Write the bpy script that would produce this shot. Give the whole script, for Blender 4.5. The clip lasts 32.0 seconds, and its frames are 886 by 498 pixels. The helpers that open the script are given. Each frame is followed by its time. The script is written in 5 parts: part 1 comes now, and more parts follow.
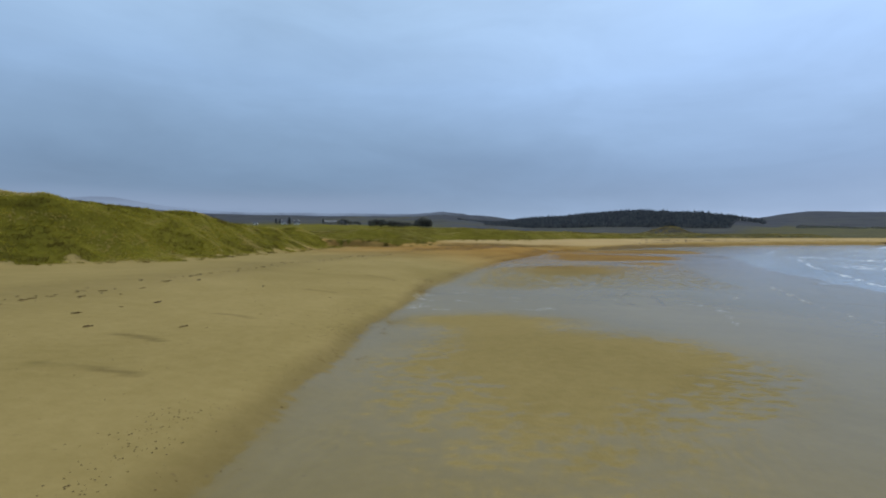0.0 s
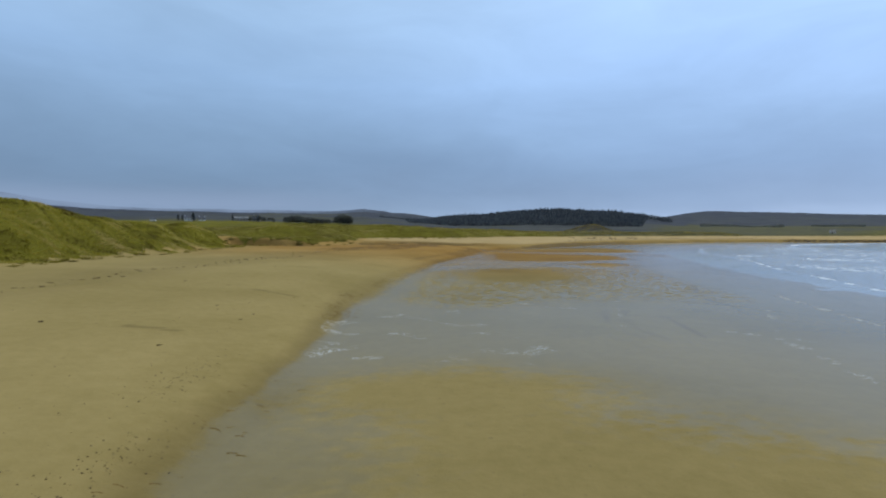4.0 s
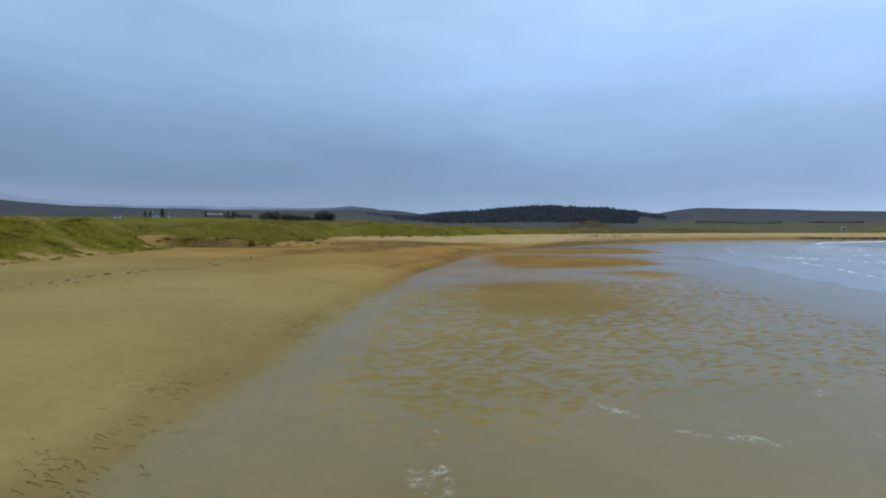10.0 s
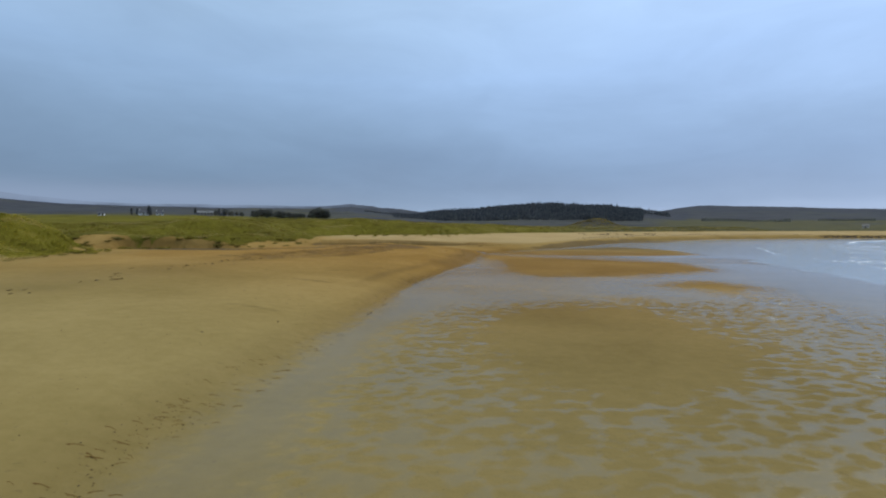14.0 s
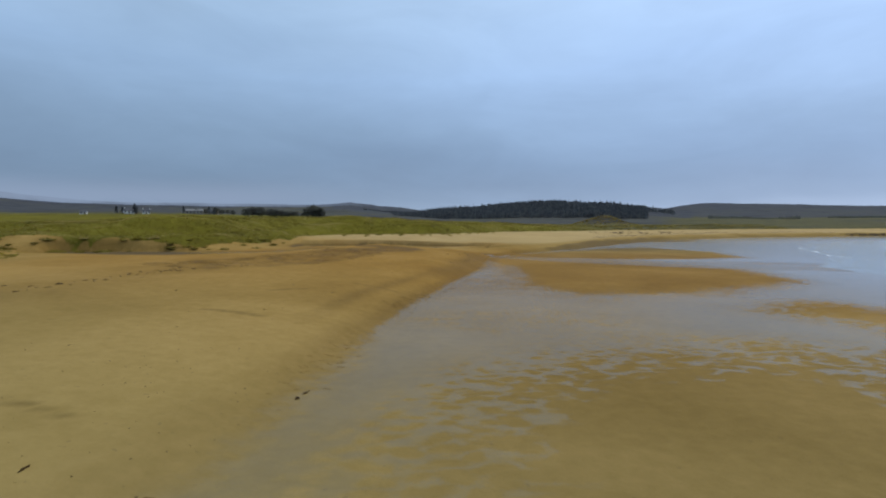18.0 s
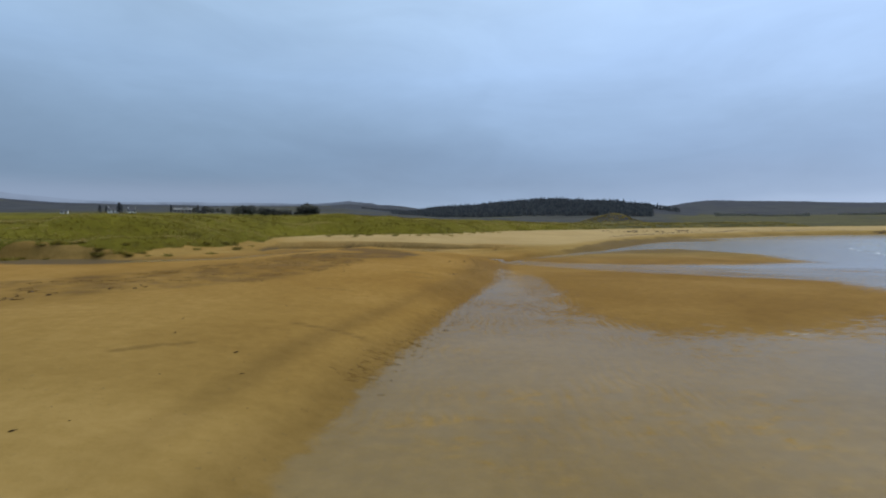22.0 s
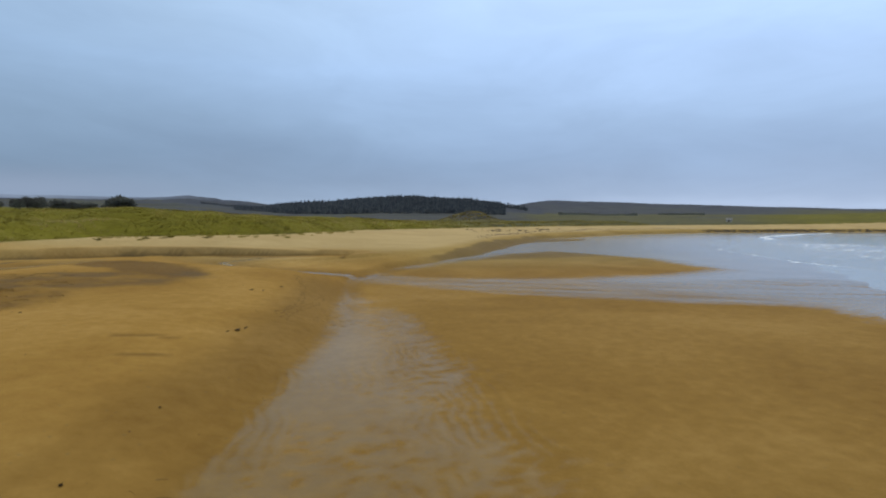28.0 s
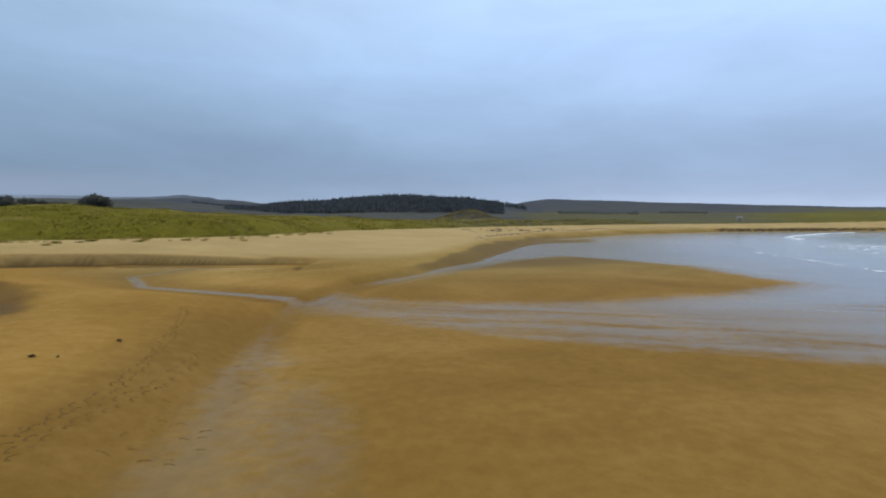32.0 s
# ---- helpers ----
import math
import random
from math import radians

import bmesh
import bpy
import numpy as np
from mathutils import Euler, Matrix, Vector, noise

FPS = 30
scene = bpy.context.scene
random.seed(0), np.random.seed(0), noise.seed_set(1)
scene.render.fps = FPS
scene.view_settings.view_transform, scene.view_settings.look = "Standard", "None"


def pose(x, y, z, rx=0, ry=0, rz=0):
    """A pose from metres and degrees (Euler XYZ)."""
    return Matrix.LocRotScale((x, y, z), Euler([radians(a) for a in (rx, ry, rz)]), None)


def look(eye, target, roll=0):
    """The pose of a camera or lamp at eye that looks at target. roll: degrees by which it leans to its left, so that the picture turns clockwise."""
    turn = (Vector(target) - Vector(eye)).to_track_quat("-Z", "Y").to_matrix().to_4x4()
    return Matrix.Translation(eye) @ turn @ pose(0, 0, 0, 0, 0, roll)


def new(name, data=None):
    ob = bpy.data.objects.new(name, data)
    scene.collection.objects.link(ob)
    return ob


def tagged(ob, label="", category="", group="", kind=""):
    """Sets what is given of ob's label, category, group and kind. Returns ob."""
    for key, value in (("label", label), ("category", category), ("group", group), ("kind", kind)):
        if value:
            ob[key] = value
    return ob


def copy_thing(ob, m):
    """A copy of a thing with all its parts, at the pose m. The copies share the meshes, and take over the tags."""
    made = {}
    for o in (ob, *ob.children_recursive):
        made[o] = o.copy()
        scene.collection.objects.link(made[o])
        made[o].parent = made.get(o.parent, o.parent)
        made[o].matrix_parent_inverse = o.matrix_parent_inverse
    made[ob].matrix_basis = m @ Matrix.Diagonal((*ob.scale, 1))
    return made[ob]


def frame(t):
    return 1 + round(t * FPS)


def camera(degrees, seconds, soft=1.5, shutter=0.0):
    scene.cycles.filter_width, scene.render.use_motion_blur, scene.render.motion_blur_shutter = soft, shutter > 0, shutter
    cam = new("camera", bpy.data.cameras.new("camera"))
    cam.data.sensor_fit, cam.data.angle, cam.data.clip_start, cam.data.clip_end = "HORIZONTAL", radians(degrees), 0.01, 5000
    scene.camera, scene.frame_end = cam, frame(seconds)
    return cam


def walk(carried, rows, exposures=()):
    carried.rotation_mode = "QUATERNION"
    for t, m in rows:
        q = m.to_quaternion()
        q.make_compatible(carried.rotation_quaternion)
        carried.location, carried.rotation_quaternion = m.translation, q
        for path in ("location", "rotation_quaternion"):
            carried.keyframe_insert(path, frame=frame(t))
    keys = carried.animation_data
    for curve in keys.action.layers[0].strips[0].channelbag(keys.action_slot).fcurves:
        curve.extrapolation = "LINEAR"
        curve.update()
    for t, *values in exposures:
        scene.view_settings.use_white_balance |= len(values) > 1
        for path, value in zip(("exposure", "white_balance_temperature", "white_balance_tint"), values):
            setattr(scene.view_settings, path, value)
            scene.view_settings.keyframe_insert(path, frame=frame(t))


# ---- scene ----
cam = camera(80.4, 32.0, soft=2.0)
METRES, EYE, TILT, LEAN, TURN = 180.0, 8.5, -1.65, 0.0, 0.0
ROWS = [
    (0.0, 0.0, 0.0, 0.0, 0.0, 0.0, 0.0),
    (0.5, -0.0004, 0.0158, 0.0003, 0.02, -0.04, -0.02),
    (1.0, -0.0006, 0.0312, 0.0005, 0.04, -0.08, -0.02),
    (1.5, -0.001, 0.0469, 0.0006, 0.06, -0.1, 0.02),
    (2.0, -0.0013, 0.0638, 0.0008, -0.41, -0.13, 0.01),
    (2.5, -0.0019, 0.0794, 0.001, -0.12, -0.13, 0.02),
    (3.0, -0.0019, 0.0945, 0.0013, 0.04, -0.16, 0.05),
    (3.5, -0.0017, 0.1095, 0.0017, -3.83, -0.22, 0.09),
    (4.0, -0.0017, 0.1261, 0.0023, -8.53, -0.25, 0.16),
    (4.5, -0.0004, 0.1417, 0.0028, -8.9, -0.29, 0.09),
    (6.5, 0.0105, 0.203, 0.0046, -9.74, -0.42, 0.22),
    (7.0, 0.0136, 0.2185, 0.0052, -9.75, -0.45, 0.18),
    (7.5, 0.0168, 0.2344, 0.0055, -9.75, -0.45, 0.24),
    (8.0, 0.0201, 0.2517, 0.0058, -9.75, -0.46, 0.25),
    (8.5, 0.0232, 0.267, 0.0064, -9.74, -0.49, 0.29),
    (9.0, 0.0263, 0.282, 0.0069, -9.72, -0.51, 0.29),
    (9.5, 0.0292, 0.2973, 0.0075, -9.71, -0.53, 0.26),
    (10.0, 0.0322, 0.3139, 0.0079, -9.7, -0.55, 0.29),
    (10.5, 0.0348, 0.3297, 0.0082, -9.7, -0.57, 0.35),
    (11.0, 0.0376, 0.345, 0.0086, -9.69, -0.6, 0.36),
    (11.5, 0.0403, 0.3604, 0.0091, -9.69, -0.63, 0.31),
    (12.0, 0.0432, 0.3767, 0.0098, -9.7, -0.69, 0.32),
    (12.5, 0.0458, 0.3922, 0.0101, -9.68, -0.69, 0.32),
    (13.0, 0.0485, 0.4071, 0.0106, -9.69, -0.72, 0.32),
    (13.5, 0.0511, 0.4223, 0.011, -9.69, -0.74, 0.31),
    (14.0, 0.0539, 0.4386, 0.0115, -9.68, -0.76, 0.32),
    (14.5, 0.0566, 0.4538, 0.0119, -9.69, -0.82, 0.3),
    (16.5, 0.0662, 0.5183, 0.0133, -9.68, -0.92, 0.35),
    (17.0, 0.0689, 0.5335, 0.0139, -9.67, -0.94, 0.35),
    (17.5, 0.0717, 0.5484, 0.0143, -9.66, -0.94, 0.4),
    (18.0, 0.0745, 0.5645, 0.0149, -9.68, -0.94, 0.45),
    (18.5, 0.0773, 0.5796, 0.0154, -9.66, -0.98, 0.44),
    (19.0, 0.0801, 0.5944, 0.0158, -9.66, -0.99, 0.48),
    (19.5, 0.0827, 0.6096, 0.0164, -9.67, -1.04, 0.49),
    (20.0, 0.0854, 0.6258, 0.0168, -9.66, -1.04, 0.49),
    (20.5, 0.0878, 0.6408, 0.0173, -9.69, -1.07, 0.51),
    (21.0, 0.0903, 0.6555, 0.0178, -9.69, -1.09, 0.56),
    (21.5, 0.0928, 0.6707, 0.0183, -9.69, -1.09, 0.62),
    (22.0, 0.0956, 0.687, 0.0188, -9.67, -1.09, 0.66),
    (22.5, 0.0982, 0.702, 0.0194, -9.77, -1.15, 0.66),
    (23.0, 0.1009, 0.7166, 0.0198, -11.22, -1.19, 0.7),
    (23.5, 0.1035, 0.7313, 0.0204, -13.3, -1.24, 0.68),
    (24.0, 0.1065, 0.7457, 0.021, -15.53, -1.27, 0.67),
    (24.5, 0.11, 0.76, 0.0215, -16.84, -1.34, 0.62),
    (25.0, 0.1138, 0.7743, 0.0219, -18.57, -1.36, 0.61),
    (25.5, 0.1187, 0.7893, 0.0225, -20.52, -1.43, 0.63),
    (26.0, 0.1237, 0.8031, 0.023, -22.02, -1.42, 0.68),
    (26.5, 0.1292, 0.8164, 0.0235, -23.63, -1.48, 0.65),
    (28.5, 0.1595, 0.8702, 0.0252, -25.32, -1.59, 0.8),
    (29.0, 0.167, 0.8837, 0.0256, -25.51, -1.62, 0.8),
    (29.5, 0.1748, 0.8981, 0.026, -25.53, -1.64, 0.86),
    (30.0, 0.1821, 0.9114, 0.0264, -25.53, -1.65, 0.88),
    (30.5, 0.1891, 0.9243, 0.0267, -25.52, -1.68, 0.9),
    (31.0, 0.1963, 0.9378, 0.027, -25.49, -1.68, 0.92),
    (31.5, 0.2038, 0.9524, 0.0273, -25.47, -1.69, 0.92),
    (32.0, 0.2107, 0.9656, 0.0276, -25.45, -1.67, 0.95),
]
walk(cam, [(t, pose(0, 0, EYE, TILT, LEAN, TURN) @ pose(METRES * x, METRES * y, METRES * z, 90 + pitch, roll, yaw)) for t, x, y, z, yaw, pitch, roll in ROWS],
     exposures=((0.0, 0.0, 6430, 10), (4.0, 0.0, 6250, 9), (9.0, -0.03, 6200, 9), (13.0, -0.03, 6450, 10), (20.0, -0.02, 6600, 10), (26.0, 0.06, 6750, 10), (32.0, 0.07, 6750, 10)))

# ---- sky and light: a low overcast deck, brighter overhead and out to sea ----
SUN_AZ, SUN_EL = 60.0, 48.0


def lin(r, g, b):
    """sRGB 0..255 to linear."""
    return tuple(((c / 255 + 0.055) / 1.055) ** 2.4 if c > 10 else c / 3294 for c in (r, g, b))


def node(nt, kind, **kw):
    n = nt.nodes.new(kind)
    for k, v in kw.items():
        if k in ("op", "blend"):
            if kind == "ShaderNodeMix":
                n.blend_type = v
            else:
                n.operation = v
        elif k == "dtype":
            n.data_type = v
        else:
            n.inputs[k[1:]].default_value = v
    return n


def math_node(nt, op, a, b=None, c=None, clamp=False):
    n = nt.nodes.new("ShaderNodeMath")
    n.operation, n.use_clamp = op, clamp
    for i, v in enumerate((a, b, c)):
        if v is None:
            continue
        if isinstance(v, (int, float)):
            n.inputs[i].default_value = v
        else:
            nt.links.new(v, n.inputs[i])
    return n.outputs[0]


def mix_col(nt, fac, a, b, blend="MIX"):
    n = nt.nodes.new("ShaderNodeMix")
    n.data_type, n.blend_type = "RGBA", blend
    for sock, v in ((n.inputs[0], fac), (n.inputs[6], a), (n.inputs[7], b)):
        if isinstance(v, (int, float)):
            sock.default_value = v
        elif isinstance(v, tuple):
            sock.default_value = (*v[:3], 1)
        else:
            nt.links.new(v, sock)
    return n.outputs[2]


def smooth_node(nt, v, lo, hi):
    n = nt.nodes.new("ShaderNodeMapRange")
    n.interpolation_type = "SMOOTHSTEP"
    nt.links.new(v, n.inputs[0])
    n.inputs[1].default_value, n.inputs[2].default_value = lo, hi
    return n.outputs[0]


def ramp_node(nt, fac, stops):
    n = nt.nodes.new("ShaderNodeValToRGB")
    els = n.color_ramp.elements
    for i, (p, c) in enumerate(stops):
        e = els[i] if i < 2 else els.new(p)
        e.position, e.color = p, (*c[:3], 1)
    nt.links.new(fac, n.inputs[0])
    return n.outputs[0]


world = bpy.data.worlds.new("overcast")
scene.world = world
world.use_nodes = True
wt = world.node_tree
wt.nodes.clear()
coord = wt.nodes.new("ShaderNodeTexCoord")
sep = wt.nodes.new("ShaderNodeSeparateXYZ")
wt.links.new(coord.outputs["Generated"], sep.inputs[0])
# soft lumps of cloud shift the height at which each grey is met
squash = wt.nodes.new("ShaderNodeMapping")
squash.inputs["Scale"].default_value = (1.0, 1.0, 2.2)
wt.links.new(coord.outputs["Generated"], squash.inputs[0])
lump = node(wt, "ShaderNodeTexNoise", _Scale=2.6, _Detail=5.0, _Roughness=0.5, _Distortion=0.3)
fleck = node(wt, "ShaderNodeTexNoise", _Scale=7.0, _Detail=4.0, _Roughness=0.5, _Distortion=0.4)
for n in (lump, fleck):
    wt.links.new(squash.outputs[0], n.inputs["Vector"])
shift = math_node(wt, "MULTIPLY_ADD", math_node(wt, "SUBTRACT", lump.outputs[0], 0.5), 0.13, sep.outputs[2])
shift = math_node(wt, "MULTIPLY_ADD", math_node(wt, "SUBTRACT", fleck.outputs[0], 0.5), 0.03, shift)
low = smooth_node(wt, sep.outputs[2], 0.02, 0.14)
wisp = math_node(wt, "MULTIPLY", math_node(wt, "SUBTRACT", fleck.outputs[0], 0.5), 0.035)
height = math_node(wt, "ADD", math_node(wt, "MULTIPLY", shift, low), math_node(wt, "MULTIPLY", math_node(wt, "ADD", sep.outputs[2], wisp), math_node(wt, "SUBTRACT", 1.0, low)))
deck = ramp_node(wt, height, [
    (0.0, lin(138, 156, 182)), (0.024, lin(150, 170, 199)), (0.046, lin(136, 157, 187)), (0.075, lin(129, 151, 182)), (0.11, lin(130, 154, 186)),
    (0.17, lin(142, 168, 201)), (0.27, lin(163, 192, 230)), (0.42, lin(180, 208, 242)), (0.8, lin(232, 236, 240))])
# brighter and bluer towards the sea, greyer inland
side = node(wt, "ShaderNodeVectorMath", op="DOT_PRODUCT")
side.inputs[1].default_value = (0.985, 0.17, 0.0)
wt.links.new(coord.outputs["Generated"], side.inputs[0])
sea_side = smooth_node(wt, side.outputs["Value"], -0.2, 1.1)
tint = mix_col(wt, sea_side, (0.82, 0.86, 0.86), (1.23, 1.25, 1.30))
deck = mix_col(wt, 1.0, deck, tint, "MULTIPLY")
# mottled underside of the cloud, drawn out along the horizon
ceil = wt.nodes.new("ShaderNodeMapping")
ceil.inputs["Scale"].default_value = (1.0, 1.0, 3.4)
ceil.inputs["Rotation"].default_value = (0.0, radians(7), radians(30))
wt.links.new(coord.outputs["Generated"], ceil.inputs[0])
puff = node(wt, "ShaderNodeTexNoise", _Scale=3.1, _Detail=7.0, _Roughness=0.58, _Distortion=0.5)
wt.links.new(ceil.outputs[0], puff.inputs["Vector"])
shade = math_node(wt, "MULTIPLY_ADD", math_node(wt, "SUBTRACT", puff.outputs[0], 0.5), 0.34, 1.0)
patchy = wt.nodes.new("ShaderNodeCombineXYZ")
for i in range(3):
    wt.links.new(shade, patchy.inputs[i])
deck = mix_col(wt, 1.0, deck, patchy.outputs[0], "MULTIPLY")
nishita = wt.nodes.new("ShaderNodeTexSky")
nishita.sky_type, nishita.sun_disc = "NISHITA", False
nishita.sun_elevation, nishita.sun_rotation = radians(SUN_EL), radians(SUN_AZ)
glimmer = mix_col(wt, 1.0, nishita.outputs[0], (0.006, 0.006, 0.006), "MULTIPLY")
deck = mix_col(wt, 1.0, deck, glimmer, "ADD")
back = node(wt, "ShaderNodeBackground", _Strength=1.0)
wt.links.new(deck, back.inputs[0])
wout = wt.nodes.new("ShaderNodeOutputWorld")
wt.links.new(back.outputs[0], wout.inputs[0])

sun = new("sun", bpy.data.lights.new("sun", "SUN"))
sun.data.energy, sun.data.angle, sun.data.color = 1.1, radians(50), (1.0, 0.90, 0.70)
az, el = radians(SUN_AZ), radians(SUN_EL)
sun.matrix_world = look((math.sin(az) * math.cos(el) * 50, math.cos(az) * math.cos(el) * 50, math.sin(el) * 50), (0, 0, 0))


# ---- materials ----
def material(name, rough=0.8, ior=1.45):
    m = bpy.data.materials.new(name)
    m.use_nodes = True
    nt = m.node_tree
    b = nt.nodes["Principled BSDF"]
    b.inputs["Roughness"].default_value, b.inputs["IOR"].default_value = rough, ior
    return m, nt, b


def place(nt, scale=(1, 1, 1)):
    g = nt.nodes.new("ShaderNodeNewGeometry")
    mp = nt.nodes.new("ShaderNodeMapping")
    mp.inputs["Scale"].default_value = scale
    nt.links.new(g.outputs["Position"], mp.inputs[0])
    return mp.outputs[0]


def noise_at(nt, scale, detail=4.0, rough=0.55, distort=0.0, stretch=(1, 1, 1)):
    n = node(nt, "ShaderNodeTexNoise", _Scale=scale, _Detail=detail, _Roughness=rough, _Distortion=distort)
    nt.links.new(place(nt, stretch), n.inputs["Vector"])
    return n.outputs[0]


def speckled(name, dark, light, scale, rough=0.8, bump=0.3, fine=8.0, metal=0.0):
    """Two-scale varied surface between two colours."""
    m, nt, b = material(name, rough)
    b.inputs["Specular IOR Level"].default_value = 0.5 if rough < 0.3 else 0.08
    big, small = noise_at(nt, scale), noise_at(nt, scale * fine, 6.0)
    f = math_node(nt, "ADD", math_node(nt, "MULTIPLY", big, 0.6), math_node(nt, "MULTIPLY", small, 0.4))
    nt.links.new(ramp_node(nt, f, [(0.34, dark), (0.66, light)]), b.inputs["Base Color"])
    bp = node(nt, "ShaderNodeBump", _Strength=bump, _Distance=0.05)
    nt.links.new(small, bp.inputs["Height"])
    nt.links.new(bp.outputs[0], b.inputs["Normal"])
    b.inputs["Metallic"].default_value = metal
    return m


def ground_material():
    m, nt, b = material("beach_and_machair", 0.9)
    a = nt.nodes.new("ShaderNodeAttribute")
    a.attribute_name = "cover"
    s = nt.nodes.new("ShaderNodeSeparateColor")
    nt.links.new(a.outputs["Color"], s.inputs[0])
    film, grass, foam = s.outputs[0], s.outputs[1], s.outputs[2]
    a2 = nt.nodes.new("ShaderNodeAttribute")
    a2.attribute_name = "soil"
    s2 = nt.nodes.new("ShaderNodeSeparateColor")
    nt.links.new(a2.outputs["Color"], s2.inputs[0])
    damp_dark, moor, warm = s2.outputs[0], s2.outputs[1], s2.outputs[2]
    # dry sand: broad drifts, fine grain, shell specks
    drift = noise_at(nt, 0.06, 5.0, 0.6, 0.5)
    grain = noise_at(nt, 1.3, 8.0, 0.65)
    sandf = math_node(nt, "ADD", math_node(nt, "MULTIPLY", drift, 0.65), math_node(nt, "MULTIPLY", grain, 0.35))
    pale = ramp_node(nt, sandf, [(0.3, (0.232, 0.178, 0.062)), (0.7, (0.345, 0.265, 0.108))])
    rich = ramp_node(nt, sandf, [(0.28, (0.205, 0.108, 0.023)), (0.5, (0.295, 0.170, 0.042)), (0.72, (0.415, 0.252, 0.078))])
    sand = mix_col(nt, warm, pale, rich)
    # blown dry sand above the tide at the head of the bay
    a6 = nt.nodes.new("ShaderNodeAttribute")
    a6.attribute_name = "blown_dry"
    dry = ramp_node(nt, sandf, [(0.3, (0.40, 0.29, 0.135)), (0.7, (0.53, 0.40, 0.205))])
    sand = mix_col(nt, a6.outputs["Fac"], sand, dry)
    specks = smooth_node(nt, noise_at(nt, 3.4, 2.0, 0.4), 0.70, 0.76)
    sand = mix_col(nt, math_node(nt, "MULTIPLY", specks, 0.35), sand, (0.16, 0.12, 0.06))
    # water film broken up by sand ripples and swash marks
    ripple = noise_at(nt, 2.1, 4.0, 0.55, 0.8, (0.55, 1.0, 1.0))
    mottle = noise_at(nt, 0.62, 5.0, 0.60, 0.9, (0.8, 1.0, 1))
    ribs = node(nt, "ShaderNodeTexWave", _Scale=0.52, _Distortion=11.0, _Detail=3.0)
    ribs.inputs["Detail Scale"].default_value = 0.6
    turned = nt.nodes.new("ShaderNodeMapping")
    turned.inputs["Rotation"].default_value = (0, 0, radians(15))
    nt.links.new(place(nt), turned.inputs[0])
    nt.links.new(turned.outputs[0], ribs.inputs["Vector"])
    a5 = nt.nodes.new("ShaderNodeAttribute")
    a5.attribute_name = "rippled"
    ribbed = math_node(nt, "MULTIPLY", smooth_node(nt, noise_at(nt, 0.16, 4.0, 0.6, 0.6), 0.44, 0.60), a5.outputs["Fac"])
    cells = nt.nodes.new("ShaderNodeTexVoronoi")
    cells.feature = "SMOOTH_F1"
    cells.inputs["Scale"].default_value = 1.5
    cells.inputs["Smoothness"].default_value = 0.45
    sway = node(nt, "ShaderNodeTexNoise", _Scale=0.7, _Detail=3.0)
    nt.links.new(place(nt), sway.inputs["Vector"])
    swayed = node(nt, "ShaderNodeVectorMath", op="MULTIPLY_ADD")
    swayed.inputs[1].default_value = (1.1, 1.1, 0)
    nt.links.new(sway.outputs["Color"], swayed.inputs[0])
    nt.links.new(place(nt, (0.75, 1.15, 0)), swayed.inputs[2])
    nt.links.new(swayed.outputs[0], cells.inputs["Vector"])
    lumps = math_node(nt, "MULTIPLY", math_node(nt, "SUBTRACT", cells.outputs["Distance"], 0.42), 1.7)
    crests = math_node(nt, "MULTIPLY", math_node(nt, "SUBTRACT", ribs.outputs[1], 0.5), 0.55)
    marks = math_node(nt, "ADD", math_node(nt, "MULTIPLY", crests, ribbed), math_node(nt, "MULTIPLY", math_node(nt, "MULTIPLY", lumps, math_node(nt, "SUBTRACT", 1.0, ribbed)), math_node(nt, "SUBTRACT", 1.0, smooth_node(nt, film, 0.62, 0.74))))
    broken = math_node(nt, "ADD", math_node(nt, "MULTIPLY", math_node(nt, "SUBTRACT", ripple, 0.5), 0.20),
                       math_node(nt, "MULTIPLY_ADD", math_node(nt, "SUBTRACT", mottle, 0.5), 1.0, marks))
    broken = math_node(nt, "MULTIPLY", broken, math_node(nt, "MULTIPLY_ADD", a2.outputs["Alpha"], 0.62, 0.05))
    broken = math_node(nt, "MULTIPLY", broken, smooth_node(nt, film, 0.05, 0.30))
    lapped = math_node(nt, "ADD", film, broken)
    brim = smooth_node(nt, lapped, 0.37, 0.63)
    # the film is thin and sandy at its brim, grey where it stands deeper
    filmy = math_node(nt, "MULTIPLY", brim, math_node(nt, "MULTIPLY_ADD", smooth_node(nt, lapped, 0.45, 0.85), 0.45, 0.55))
    wet_dark = math_node(nt, "MAXIMUM", math_node(nt, "MULTIPLY", filmy, 0.48), damp_dark, clamp=True)
    sand = mix_col(nt, wet_dark, sand, mix_col(nt, 1.0, sand, (0.52, 0.50, 0.46), "MULTIPLY"))
    # silty grey water lying deeper to seaward
    murk = math_node(nt, "MULTIPLY", filmy, math_node(nt, "MULTIPLY_ADD", a.outputs["Alpha"], 0.54, 0.24))
    a4 = nt.nodes.new("ShaderNodeAttribute")
    a4.attribute_name = "dark_mark"
    sand = mix_col(nt, murk, sand, mix_col(nt, a.outputs["Alpha"], (0.168, 0.150, 0.080), (0.188, 0.194, 0.202)))
    # one dark tone: wave-edge shade, pond reflection, bank foot line, mud
    sand = mix_col(nt, math_node(nt, "MULTIPLY", a4.outputs["Fac"], 0.85), sand, (0.085, 0.066, 0.042))
    # turf and machair grass
    clump = noise_at(nt, 0.33, 6.0, 0.65, 0.6)
    swathe = noise_at(nt, 0.035, 4.0, 0.55)
    gf = math_node(nt, "ADD", math_node(nt, "MULTIPLY", clump, 0.55), math_node(nt, "MULTIPLY", swathe, 0.45))
